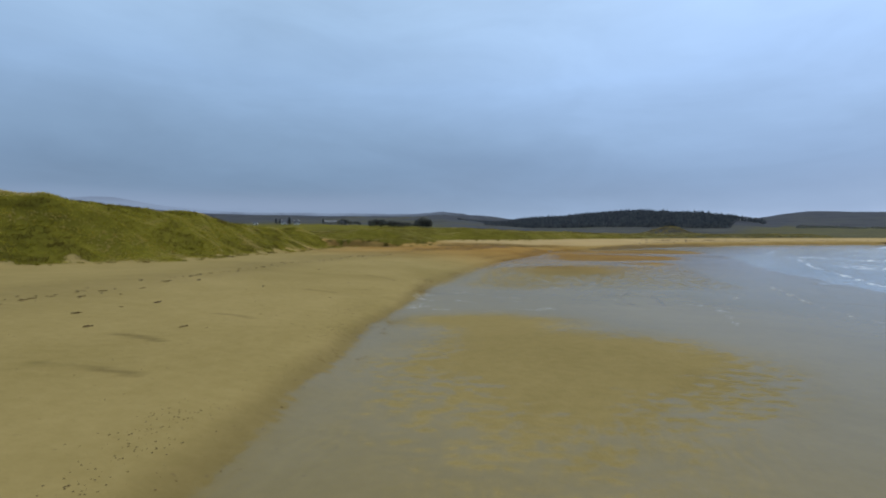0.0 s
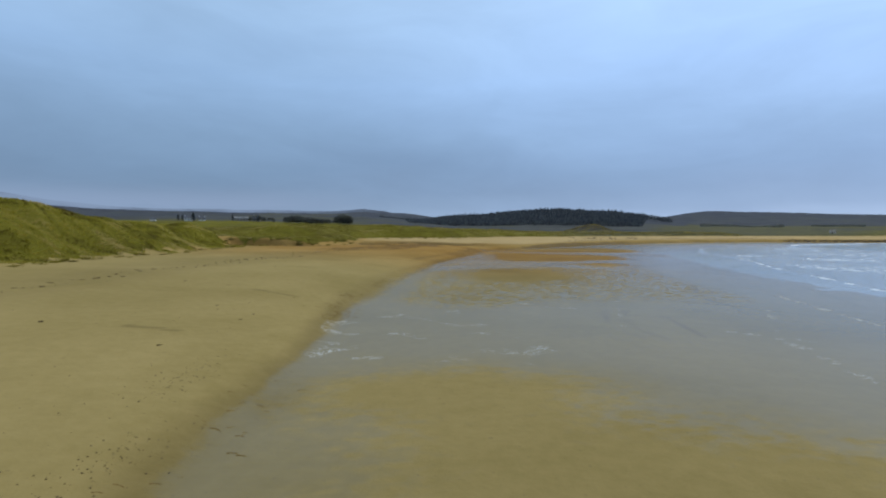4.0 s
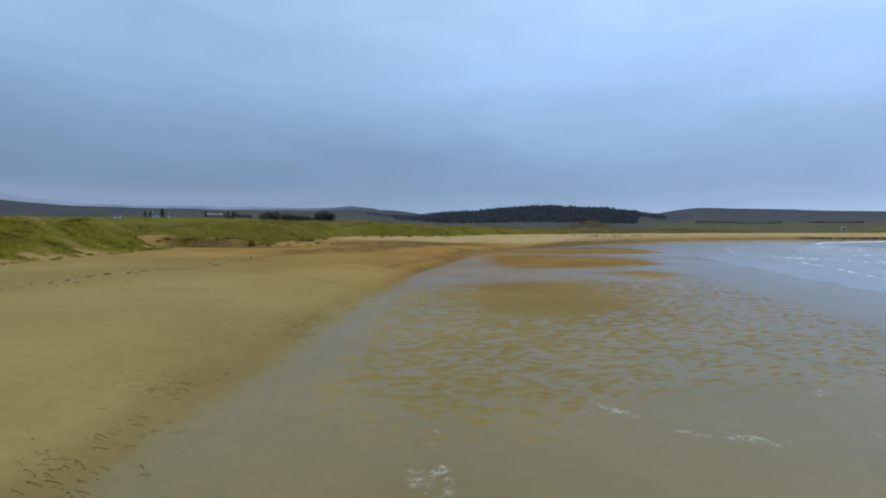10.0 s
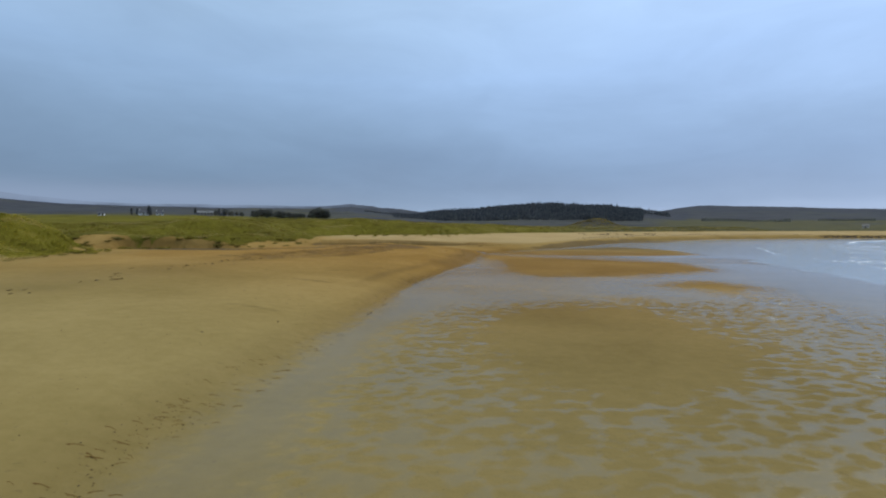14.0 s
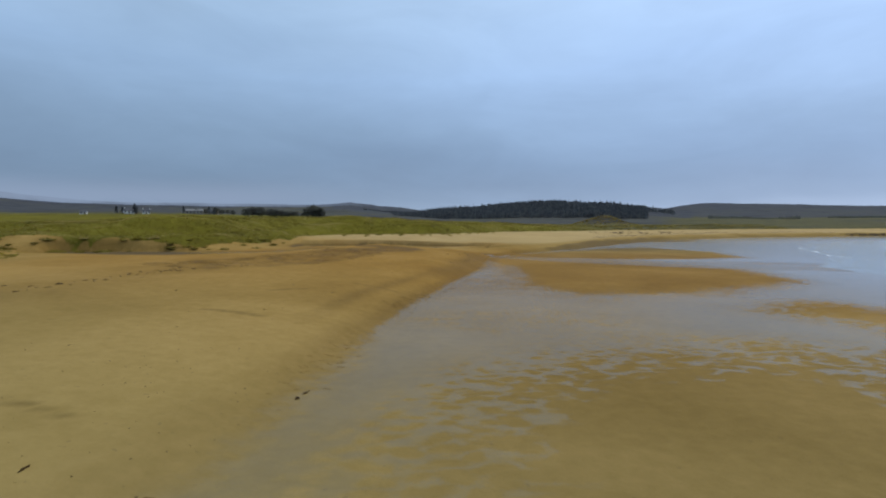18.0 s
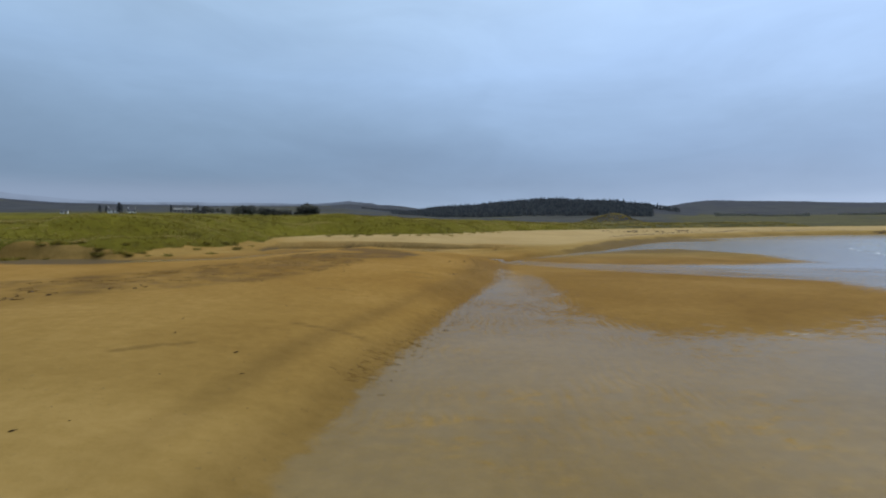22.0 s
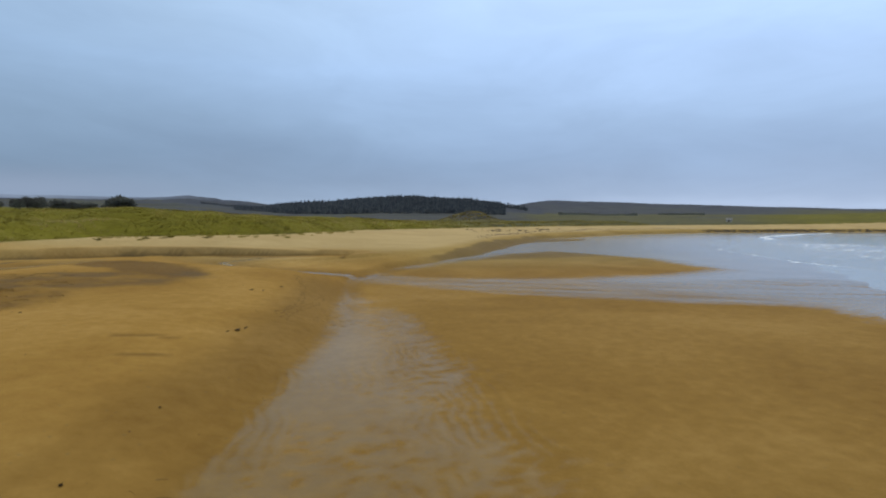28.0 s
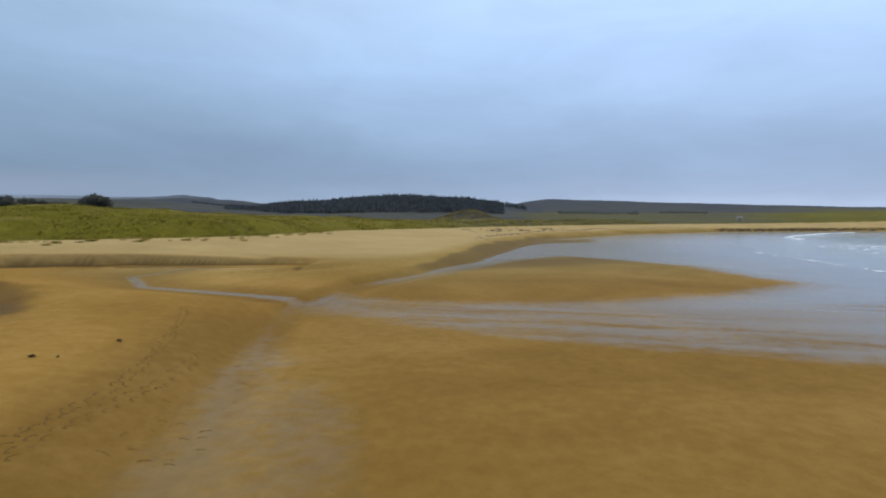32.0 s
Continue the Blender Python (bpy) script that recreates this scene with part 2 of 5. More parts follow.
    turf = ramp_node(nt, gf, [(0.32, (0.078, 0.064, 0.014)), (0.44, (0.112, 0.100, 0.014)), (0.57, (0.152, 0.136, 0.018)), (0.70, (0.215, 0.176, 0.046))])
    # moorland tones blued, distance haze put into the colour
    hazy_heath = ramp_node(nt, noise_at(nt, 0.014, 6.0, 0.6), [(0.35, (0.046, 0.052, 0.068)), (0.55, (0.068, 0.074, 0.090)), (0.74, (0.074, 0.083, 0.064))])
    green = mix_col(nt, moor, turf, hazy_heath)
    edge = smooth_node(nt, math_node(nt, "ADD", grass, math_node(nt, "MULTIPLY", math_node(nt, "SUBTRACT", clump, 0.5), 0.9)), 0.40, 0.60)
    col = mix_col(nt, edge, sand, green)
    # lacy foam
    v = nt.nodes.new("ShaderNodeTexVoronoi")
    v.feature = "DISTANCE_TO_EDGE"
    v.inputs["Scale"].default_value = 1.5
    warp = node(nt, "ShaderNodeTexNoise", _Scale=0.9, _Detail=3.0)
    nt.links.new(place(nt), warp.inputs["Vector"])
    bent = node(nt, "ShaderNodeVectorMath", op="MULTIPLY_ADD")
    bent.inputs[1].default_value = (1.6, 1.6, 0)
    nt.links.new(warp.outputs["Color"], bent.inputs[0])
    nt.links.new(place(nt), bent.inputs[2])
    nt.links.new(bent.outputs[0], v.inputs["Vector"])
    lace = math_node(nt, "SUBTRACT", 1.0, smooth_node(nt, v.outputs["Distance"], 0.008, 0.075))
    bubble = noise_at(nt, 2.6, 5.0, 0.7)
    thread = math_node(nt, "ABSOLUTE", math_node(nt, "SUBTRACT", noise_at(nt, 0.75, 4.0, 0.6, 1.6, (0.7, 1.1, 1.0)), 0.5))
    thread = math_node(nt, "SUBTRACT", 1.0, smooth_node(nt, thread, 0.004, 0.040))
    lace = math_node(nt, "MAXIMUM", math_node(nt, "MULTIPLY", lace, 0.8), thread)
    froth = math_node(nt, "ADD", math_node(nt, "MULTIPLY", lace, 0.62), math_node(nt, "MULTIPLY_ADD", bubble, 1.1, -0.30))
    ff = smooth_node(nt, math_node(nt, "MULTIPLY", math_node(nt, "MULTIPLY", foam, smooth_node(nt, noise_at(nt, 0.32, 3.0, 0.6, 0.5), 0.30, 0.56)), froth), 0.36, 0.90)
    col = mix_col(nt, math_node(nt, "MULTIPLY", ff, 0.66), col, (0.62, 0.65, 0.65))
    nt.links.new(col, b.inputs["Base Color"])
    shine = math_node(nt, "MULTIPLY", filmy, math_node(nt, "SUBTRACT", 1.0, ff))
    shine = math_node(nt, "MULTIPLY", shine, math_node(nt, "SUBTRACT", 1.0, edge))
    dampness = math_node(nt, "MULTIPLY", damp_dark, 0.25)
    nt.links.new(math_node(nt, "SUBTRACT", 0.92, dampness), b.inputs["Roughness"])
    b.inputs["Specular IOR Level"].default_value = 0.03
    wet = nt.nodes.new("ShaderNodeBsdfPrincipled")
    wet.inputs["Roughness"].default_value = 0.14
    nt.links.new(col, wet.inputs["Base Color"])
    nt.links.new(math_node(nt, "MULTIPLY_ADD", a.outputs["Alpha"], 0.44, 0.20), wet.inputs["Specular IOR Level"])
    both = nt.nodes.new("ShaderNodeMixShader")
    nt.links.new(math_node(nt, "MULTIPLY", shine, math_node(nt, "MULTIPLY_ADD", a.outputs["Alpha"], 0.35, 0.62)), both.inputs[0])
    nt.links.new(b.outputs[0], both.inputs[1])
    nt.links.new(wet.outputs[0], both.inputs[2])
    nt.links.new(both.outputs[0], nt.nodes["Material Output"].inputs["Surface"])
    relief = math_node(nt, "ADD", math_node(nt, "MULTIPLY", grain, 0.5), math_node(nt, "MULTIPLY", ripple, math_node(nt, "MULTIPLY", film, 0.3)))
    relief = math_node(nt, "ADD", relief, math_node(nt, "MULTIPLY", ribs.outputs[1], math_node(nt, "MULTIPLY", math_node(nt, "MULTIPLY", ribbed, film), 0.30)))
    relief = math_node(nt, "ADD", relief, math_node(nt, "MULTIPLY", clump, math_node(nt, "MULTIPLY", edge, 1.2)))
    bp = node(nt, "ShaderNodeBump", _Distance=0.25)
    nt.links.new(math_node(nt, "MULTIPLY", math_node(nt, "SUBTRACT", 0.55, math_node(nt, "MULTIPLY", shine, 0.46)), math_node(nt, "MULTIPLY_ADD", math_node(nt, "MULTIPLY", a.outputs["Alpha"], brim), -0.75, 1.0)), bp.inputs["Strength"])
    nt.links.new(relief, bp.inputs["Height"])
    nt.links.new(bp.outputs[0], b.inputs["Normal"])
    nt.links.new(bp.outputs[0], wet.inputs["Normal"])
    return m


def sea_material():
    m, nt, b = material("sea_water", 0.12, 1.333)
    a = nt.nodes.new("ShaderNodeAttribute")
    a.attribute_name = "foam"
    streak = noise_at(nt, 0.5, 6.0, 0.7, 0.8, (0.7, 1.0, 1.0))
    v = nt.nodes.new("ShaderNodeTexVoronoi")
    v.feature = "DISTANCE_TO_EDGE"
    v.inputs["Scale"].default_value = 0.35
    nt.links.new(place(nt), v.inputs["Vector"])
    lace = math_node(nt, "SUBTRACT", 1.0, smooth_node(nt, v.outputs["Distance"], 0.02, 0.3))
    pat = math_node(nt, "ADD", math_node(nt, "MULTIPLY", streak, 0.95), math_node(nt, "MULTIPLY", lace, 0.10))
    ff = smooth_node(nt, math_node(nt, "ADD", math_node(nt, "MULTIPLY", a.outputs["Fac"], 0.9), math_node(nt, "SUBTRACT", pat, 0.86)), 0.0, 0.5)
    shoal = ramp_node(nt, noise_at(nt, 0.03, 5.0), [(0.35, (0.26, 0.31, 0.35)), (0.65, (0.34, 0.39, 0.43))])
    gulf = ramp_node(nt, noise_at(nt, 0.05, 5.0), [(0.35, (0.10, 0.17, 0.18)), (0.65, (0.16, 0.24, 0.25))])
    a3 = nt.nodes.new("ShaderNodeAttribute")
    a3.attribute_name = "deep"
    deep = mix_col(nt, a3.outputs["Fac"], shoal, gulf)
    nt.links.new(mix_col(nt, ff, deep, (0.80, 0.83, 0.84)), b.inputs["Base Color"])
    nt.links.new(math_node(nt, "MULTIPLY_ADD", ff, 0.7, 0.10), b.inputs["Roughness"])
    chop = math_node(nt, "ADD", noise_at(nt, 0.9, 5.0, 0.6, 0.4, (1.0, 0.5, 1.0)), math_node(nt, "MULTIPLY", ff, 0.4))
    bp = node(nt, "ShaderNodeBump", _Strength=0.2, _Distance=0.25)
    nt.links.new(chop, bp.inputs["Height"])
    nt.links.new(bp.outputs[0], b.inputs["Normal"])
    return m


def blade_material(name, stops):
    """Grass or leaves: each blade takes its own tone."""
    m, nt, b = material(name, 0.7)
    g = nt.nodes.new("ShaderNodeNewGeometry")
    patch = noise_at(nt, 0.12, 5.0, 0.62, 0.6, (0.6, 0.9, 1.6))
    f = math_node(nt, "ADD", math_node(nt, "MULTIPLY", g.outputs["Random Per Island"], 0.34), math_node(nt, "ADD", math_node(nt, "MULTIPLY_ADD", patch, 5.0, -2.22), math_node(nt, "MULTIPLY", noise_at(nt, 0.5, 4.0, 0.6, 0.5, (1.0, 0.7, 1.0)), 0.16)))
    nt.links.new(ramp_node(nt, f, stops), b.inputs["Base Color"])
    b.inputs["Specular IOR Level"].default_value = 0.1
    tr = nt.nodes.new("ShaderNodeBsdfTranslucent")
    nt.links.new(b.inputs["Base Color"].links[0].from_socket, tr.inputs["Color"])
    both = nt.nodes.new("ShaderNodeMixShader")
    both.inputs[0].default_value = 0.5
    nt.links.new(b.outputs[0], both.inputs[1])
    nt.links.new(tr.outputs[0], both.inputs[2])
    nt.links.new(both.outputs[0], nt.nodes["Material Output"].inputs["Surface"])
    return m


M_GROUND, M_SEA = ground_material(), sea_material()
M_MARRAM = blade_material("marram_grass", [(0.08, (0.135, 0.108, 0.026)), (0.28, (0.245, 0.222, 0.028)), (0.52, (0.365, 0.325, 0.044)), (0.78, (0.44, 0.375, 0.085)), (1.0, (0.52, 0.42, 0.16))])
M_LINKS = blade_material("links_grass", [(0.05, (0.125, 0.103, 0.024)), (0.32, (0.165, 0.138, 0.024)), (0.55, (0.235, 0.193, 0.036)), (0.78, (0.29, 0.238, 0.060)), (1.0, (0.37, 0.29, 0.11))])
# conifer and dark foliage tones paled: haze put into the colour
M_CONIFER = blade_material("conifer_needles", [(0.1, (0.088, 0.098, 0.110)), (0.9, (0.170, 0.184, 0.192))])
M_BELT = blade_material("belt_foliage", [(0.1, (0.17, 0.175, 0.155)), (0.9, (0.26, 0.27, 0.225))])
M_BROAD = blade_material("dark_foliage", [(0.1, (0.085, 0.090, 0.085)), (0.9, (0.165, 0.172, 0.150))])
M_BARK = speckled("bark", (0.05, 0.04, 0.03), (0.12, 0.10, 0.08), 3.0)
M_WEED = speckled("kelp", (0.030, 0.017, 0.006), (0.105, 0.062, 0.022), 6.0, 0.45, 0.6)
M_ROCK = speckled("shore_rock", (0.030, 0.024, 0.018), (0.11, 0.085, 0.06), 0.9, 0.85, 0.7)
M_LIME = speckled("limewash", (0.56, 0.56, 0.54), (0.76, 0.76, 0.74), 0.8, 0.85, 0.15)
M_SLATE = speckled("slate_roof", (0.06, 0.065, 0.08), (0.14, 0.145, 0.16), 1.1, 0.6, 0.3)
M_STONE = speckled("field_stone", (0.14, 0.13, 0.12), (0.34, 0.32, 0.29), 1.6, 0.9, 0.6)
M_PANE = speckled("window_pane", (0.02, 0.025, 0.03), (0.05, 0.055, 0.065), 1.0, 0.1, 0.02)
M_TIN = speckled("tin_sheet", (0.14, 0.145, 0.15), (0.24, 0.245, 0.25), 0.7, 0.5, 0.15)
M_PRINT = speckled("trodden_sand", (0.105, 0.062, 0.018), (0.18, 0.108, 0.034), 4.0, 0.9, 0.5)


# ---- plan of the bay: shore, dunes, bars and stream, in metres ----
def lattice(ix, iy, seed):
    h = np.sin(ix * 127.1 + iy * 311.7 + seed * 74.7) * 43758.5453
    return h - np.floor(h)


def fuzz(x, y, scale, octaves=3, seed=0):
    """Smooth value noise, about -1 to 1."""
    out, amp, tot = 0.0, 1.0, 0.0
    for o in range(octaves):
        c, q = math.cos(0.6 + 1.1 * o + seed), math.sin(0.6 + 1.1 * o + seed)
        u, v = (x * c - y * q) / scale * 2 ** o + 17.3 * o, (x * q + y * c) / scale * 2 ** o + 9.1 * o
        iu, iv = np.floor(u), np.floor(v)
        fu, fv = u - iu, v - iv
        fu, fv = fu * fu * (3 - 2 * fu), fv * fv * (3 - 2 * fv)
        a, b = lattice(iu, iv, seed), lattice(iu + 1, iv, seed)
        c, d = lattice(iu, iv + 1, seed), lattice(iu + 1, iv + 1, seed)
        out = out + amp * ((a + (b - a) * fu) * (1 - fv) + (c + (d - c) * fu) * fv)
        tot, amp = tot + amp, amp * 0.5
    return 2 * out / tot - 1


def step(v, lo, hi):
    t = np.clip((v - lo) / (hi - lo), 0, 1)
    return t * t * (3 - 2 * t)


def line_distance(x, y, pts):
    """Distance to a polyline, and how far along it (0..n-1) the nearest place is."""
    best, along = np.full(x.shape, 1e9), np.zeros(x.shape)
    for i in range(len(pts) - 1):
        (ax, ay), (bx, by) = pts[i][:2], pts[i + 1][:2]
        dx, dy = bx - ax, by - ay
        t = np.clip(((x - ax) * dx + (y - ay) * dy) / (dx * dx + dy * dy), 0, 1)
        d = np.hypot(x - ax - t * dx, y - ay - t * dy)
        near = d < best
        best, along = np.where(near, d, best), np.where(near, i + t, along)
    return best, along


def inside(x, y, pts):
    odd = np.zeros(x.shape, bool)
    for i in range(len(pts)):
        (ax, ay), (bx, by) = pts[i], pts[(i + 1) % len(pts)]
        if ay != by:
            odd ^= ((ay > y) != (by > y)) & (x < (bx - ax) * (y - ay) / (by - ay) + ax)
    return odd


def signed(x, y, pts):
    """Distance to a closed outline, positive inside."""
    d, _ = line_distance(x, y, list(pts) + [pts[0]])
    return np.where(inside(x, y, pts), d, -d)


# top of the wet flat along the near beach, over the stream's mouth, then round the head of the bay
SHORE = [(-10, -120), (-9, -20), (-8, 15), (-7, 40), (-4, 60), (-2.5, 76), (0, 90), (3.2, 105), (10.2, 128), (17.3, 150), (26.5, 172),
         (35, 191), (39.5, 206), (45, 222), (55, 234), (67, 244), (86, 260), (117, 298), (162, 345), (250, 388), (330, 392), (405, 365),
         (500, 300), (640, 190), (900, 60), (1500, -100), (3500, -300)]
LAND = SHORE + [(6000, 6000), (-6000, 6000), (-6000, -120)]
DUNE_NEAR = [(-400, -80), (-160, 34), (-100, 62), (-76, 74), (-61, 79), (-50, 90), (-46, 110), (-43, 130), (-40, 152), (-38, 172), (-38, 190), (-46, 204), (-56, 226), (-95, 240), (-240, 250), (-700, 250)]
DUNE_FAR = [(-700, 225), (-240, 228), (-95, 218), (-46, 214.5), (-20, 214), (-7, 229), (-5, 245), (0, 262), (9, 281), (25, 286), (49, 292), (86, 341), (152, 386),
            (240, 424), (330, 430), (420, 408), (520, 335), (660, 225), (920, 95), (1500, -60), (3500, -250), (6000, 6000), (-6000, 6000)]
# x, y, water level, half width
STREAM = [(-44, 217, 3.15, 2.0), (-36, 214, 3.12, 3.5), (-26, 210, 3.12, 5.5), (-19, 207, 3.12, 4.0), (-3, 211, 3.05, 0.9), (2, 226, 2.85, 0.8), (8, 243, 2.5, 0.8), (17, 255, 2.25, 0.8),
          (29, 259, 2.0, 0.6), (38, 254, 1.85, 0.6), (31, 247, 1.7, 0.7), (33, 237, 1.5, 0.7), (43, 227, 1.25, 0.9), (52, 217, 0.9, 2.6), (62, 207, 0.6, 4.0), (76, 197, 0.45, 7.0), (98, 189, 0.3, 10.0)]
SCARP = [(-3.2, 237), (-2.6, 247), (-1, 256), (7, 261), (15, 264), (31, 262.5), (43, 256.5), (53, 248)]
BARS = [[(-1.5, 50), (6, 51.5), (10.5, 48), (9.8, 43), (17, 38), (19.5, 34), (18, 30), (14, 25), (11, 23.5), (7, 21), (3, 19), (1, 22), (0.5, 26), (-2, 31), (-0.6, 36), (0, 43), (-4, 47)],
        [(7, 82), (9, 94), (9.5, 106), (13, 120), (18, 125), (24, 129.5), (40, 131.5), (44.5, 125), (42, 114), (37, 103), (30, 96), (25, 90), (18, 86), (11, 79)],
        [(43, 200), (58, 207), (75, 192), (80, 178), (74, 164), (53, 155), (39, 157), (35, 166), (39, 182)],
        [(50, 232), (66, 239), (91, 258), (110, 265), (114, 238), (106, 213), (89, 211), (72, 213), (55, 221)],
        [(50, 144), (60, 146.5), (61, 138), (54, 134)],
        [(46, 188), (46, 206), (44, 224), (51, 214), (60, 204), (74, 193), (82, 186), (78, 174), (56, 176)],
        [(138, 312), (156, 331), (182, 338), (166, 322)]]
STREAKS = [(-19.8, 31.5, -16.5, 30.5), (-19.3, 24.5, -14, 24), (-17.8, 40.8, -14.6, 39.9), (-12, 79, -7, 76.3), (0, 122.5, 3.9, 121), (3, 140.6, 7, 139.2),
           (6, 150, 9, 151.8), (13.5, 157.3, 17.8, 155.4), (23.4, 185.5, 26.4, 184.8), (23.9, 182, 26.8, 181.8), (-15, 58, -12, 57.3), (14, 171, 17, 170.4)]
HILL_EYE = (15.0, 105.0)
# distance, depth, then compass degrees and heights above the plain; degrees run from inland to seaward
HILLS = [(3300, 900, (-75, -43, -37, -33, -30.3, -28, -26, -22, -16, -10, -4, 1, 2, 5, 8, 14, 30), (115, 145, 160, 158, 120, 100, 82, 74, 75, 77, 74, 92, 98, 86, 64, 46, 10)),
         (1350, 330, (-8, -2, 3, 6, 9, 13, 16, 19, 22, 25, 28, 31, 34, 40), (0, 4, 6, 11, 19, 21, 29, 35, 37, 33, 27, 18, 5, 0)),
         (2300, 620, (24, 29, 32, 34, 36, 39, 44, 50, 56, 62, 70, 90), (0, 11, 36, 49, 55, 53, 43, 34, 21, 12, 8, 8)),
         (800, 250, (50, 55, 60, 66, 75, 100, 130), (0, 1, 4, 8, 12, 20, 20))]


def ground_height(x, y):
    """Height of the sand, dunes, plain and hills, and the masks that cover them."""
    near = (np.abs(x) < 420) & (y < 560)
    d, _ = line_distance(x, y, SHORE)
    d = np.where(inside(x, y, LAND), d, -d)
    w = np.interp(y, (60, 140, 190, 215), (11.0, 9.5, 5.0, 4.0))
    beach = 0.62 + 0.45 * step(d, -2.0, 1.5) + 2.05 * (1 - np.exp(-np.clip(d, 0, None) / w)) + 0.013 * np.clip(d - 10, 0, 45)
    flat = 0.62 - 0.0065 * np.clip(-d - 2, 0, None) - 0.010 * np.clip(-d - 60, 0, 400)
    z = np.where(d > -2, beach, flat)
    z = z + 0.10 * fuzz(x, y, 14, 3, 3) * step(d, 1, 12) + 0.035 * fuzz(x, y, 4.0, 2, 5)
    # dunes
    gn, gf = signed(x, y, DUNE_NEAR), signed(x, y, DUNE_FAR)
    z = z + 1.5 * step(gf, -26, 0) * step(y, 246, 264) * step(d, 4, 16)
    ridge = np.interp(y, (40, 70, 85, 92, 99, 108, 123, 136, 150, 165, 185, 205, 230), (12.0, 13.6, 15.5, 15.9, 14.3, 13.6, 13.1, 12.1, 11.4, 10.6, 9.9, 9.2, 8.0))
    hollow = fuzz(x, y, 17, 3, 11)
    crest = step(gn + 2.0 * hollow, 0, 17)
    zn = 3.8 + (ridge - 3.8) * crest + 0.9 * hollow * crest + 0.6 * fuzz(x, y, 6, 2, 12) * step(gn, 0, 4)
    zn = zn + 1.9 * fuzz(0.40 * x + 0.22 * y, y - 0.55 * x, 7.5, 3, 13) * step(gn, 1, 7) * step(gn, 40, 16)
    zn = zn - np.clip((ridge - 9.5) * step(gn, 26, 70), 0, None)
    rough = gf + 1.4 * fuzz(x, y, 12, 2, 21)
    tall = np.interp(x, (-60, -25, -5, 12, 55, 110, 165), (6.4, 7.0, 7.8, 7.5, 6.0, 4.6, 2.6))
    bluff = step(x, -2, -14) * step(y, 170, 200)
    zf = np.interp(x, (-10, 5), (3.7, 4.6)) + bluff * (2.9 * step(rough, 0, 8) + (tall - 2.9) * step(rough, 6, 26)) + (1 - bluff) * tall * (0.62 * step(rough, 0, 14) + 0.38 * step(rough, 8, 34))
    zf = zf + (0.9 * fuzz(x, y, 34, 2, 22) + 0.9 * fuzz(x, y, 13, 2, 24) + 0.25 * fuzz(x, y, 4, 2, 23)) * step(gf, 2, 14)
    zf = zf - (tall - 3.2) * step(gf, 42, 110)
    inland = np.hypot(np.clip(gf, 0, None), 0)
    zf = zf + np.interp(x, (0, 160), (0.044, 0.020)) * np.clip(inland - 90, 0, 1200)
    z = np.where(gn > 0, np.maximum(z, zn), z)
    z = np.where(gf > 0, np.maximum(z, zf), z)
    # hills behind the plain
    hx, hy = x - HILL_EYE[0], y - HILL_EYE[1]
    far, bearing = np.hypot(hx, hy), np.degrees(np.arctan2(hx, hy))
    moor = np.zeros(x.shape)
    for dist, deep, degs, highs in HILLS:
        high = np.interp(bearing, degs, highs) * (1 + 0.07 * fuzz(bearing * 1.0, far / 200, 3.0, 2, int(dist) % 97))
        body = np.exp(-((far - dist) / deep) ** 2) * (d > 20)
        z = z + high * body
        moor = np.maximum(moor, body * (high > 4) if dist != 800 else 0 * body)
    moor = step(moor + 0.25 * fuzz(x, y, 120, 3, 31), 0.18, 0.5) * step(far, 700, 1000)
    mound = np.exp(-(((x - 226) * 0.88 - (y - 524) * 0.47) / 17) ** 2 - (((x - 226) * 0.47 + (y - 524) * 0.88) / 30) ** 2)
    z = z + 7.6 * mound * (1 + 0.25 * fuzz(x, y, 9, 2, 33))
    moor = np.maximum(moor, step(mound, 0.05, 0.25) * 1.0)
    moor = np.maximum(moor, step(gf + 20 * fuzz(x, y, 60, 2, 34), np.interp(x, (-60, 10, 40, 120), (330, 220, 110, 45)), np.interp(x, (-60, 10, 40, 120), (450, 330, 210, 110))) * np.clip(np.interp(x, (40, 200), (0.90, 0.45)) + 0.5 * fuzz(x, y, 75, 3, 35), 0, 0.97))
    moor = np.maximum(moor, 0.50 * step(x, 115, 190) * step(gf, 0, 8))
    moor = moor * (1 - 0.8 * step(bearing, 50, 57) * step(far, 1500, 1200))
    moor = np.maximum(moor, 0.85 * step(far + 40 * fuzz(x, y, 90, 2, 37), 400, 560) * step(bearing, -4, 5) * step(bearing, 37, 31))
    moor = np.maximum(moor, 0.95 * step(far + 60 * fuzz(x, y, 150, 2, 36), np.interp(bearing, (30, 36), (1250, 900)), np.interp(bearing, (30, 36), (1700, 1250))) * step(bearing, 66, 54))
    # the stream, its cut bank and the trodden ground beside it
    sd, sa = line_distance(x, y, STREAM)
    st = np.array(STREAM)
    ks = np.arange(len(STREAM))
    level, half = np.interp(sa, ks, st[:, 2]), np.interp(sa, ks, st[:, 3])
    bed = step(sd - half * (1 + 0.25 * fuzz(x, y, 6, 2, 41)), 2.6, -0.3)
    slope = np.interp(sa, (4, 6, 9, 12), (0.03, 0.05, 0.075, 0.11))
    far_side = inside(x, y, [(31, 247), (33, 237), (43, 227), (52, 217), (62, 207), (84, 200), (72, 247), (53, 249), (43, 257.5), (31, 263.5), (15, 265), (-1, 257), (2, 226), (8, 243), (17, 255), (29, 259), (38, 254)])
    slope = np.where(far_side, 0.02, slope)
    cap = level + 0.05 + slope * np.clip(sd - half, 0, None) + np.where(far_side, 0.0015, np.interp(sa, (4, 7), (0.0015, 0.006))) * np.clip(sd - half, 0, 40) ** 2
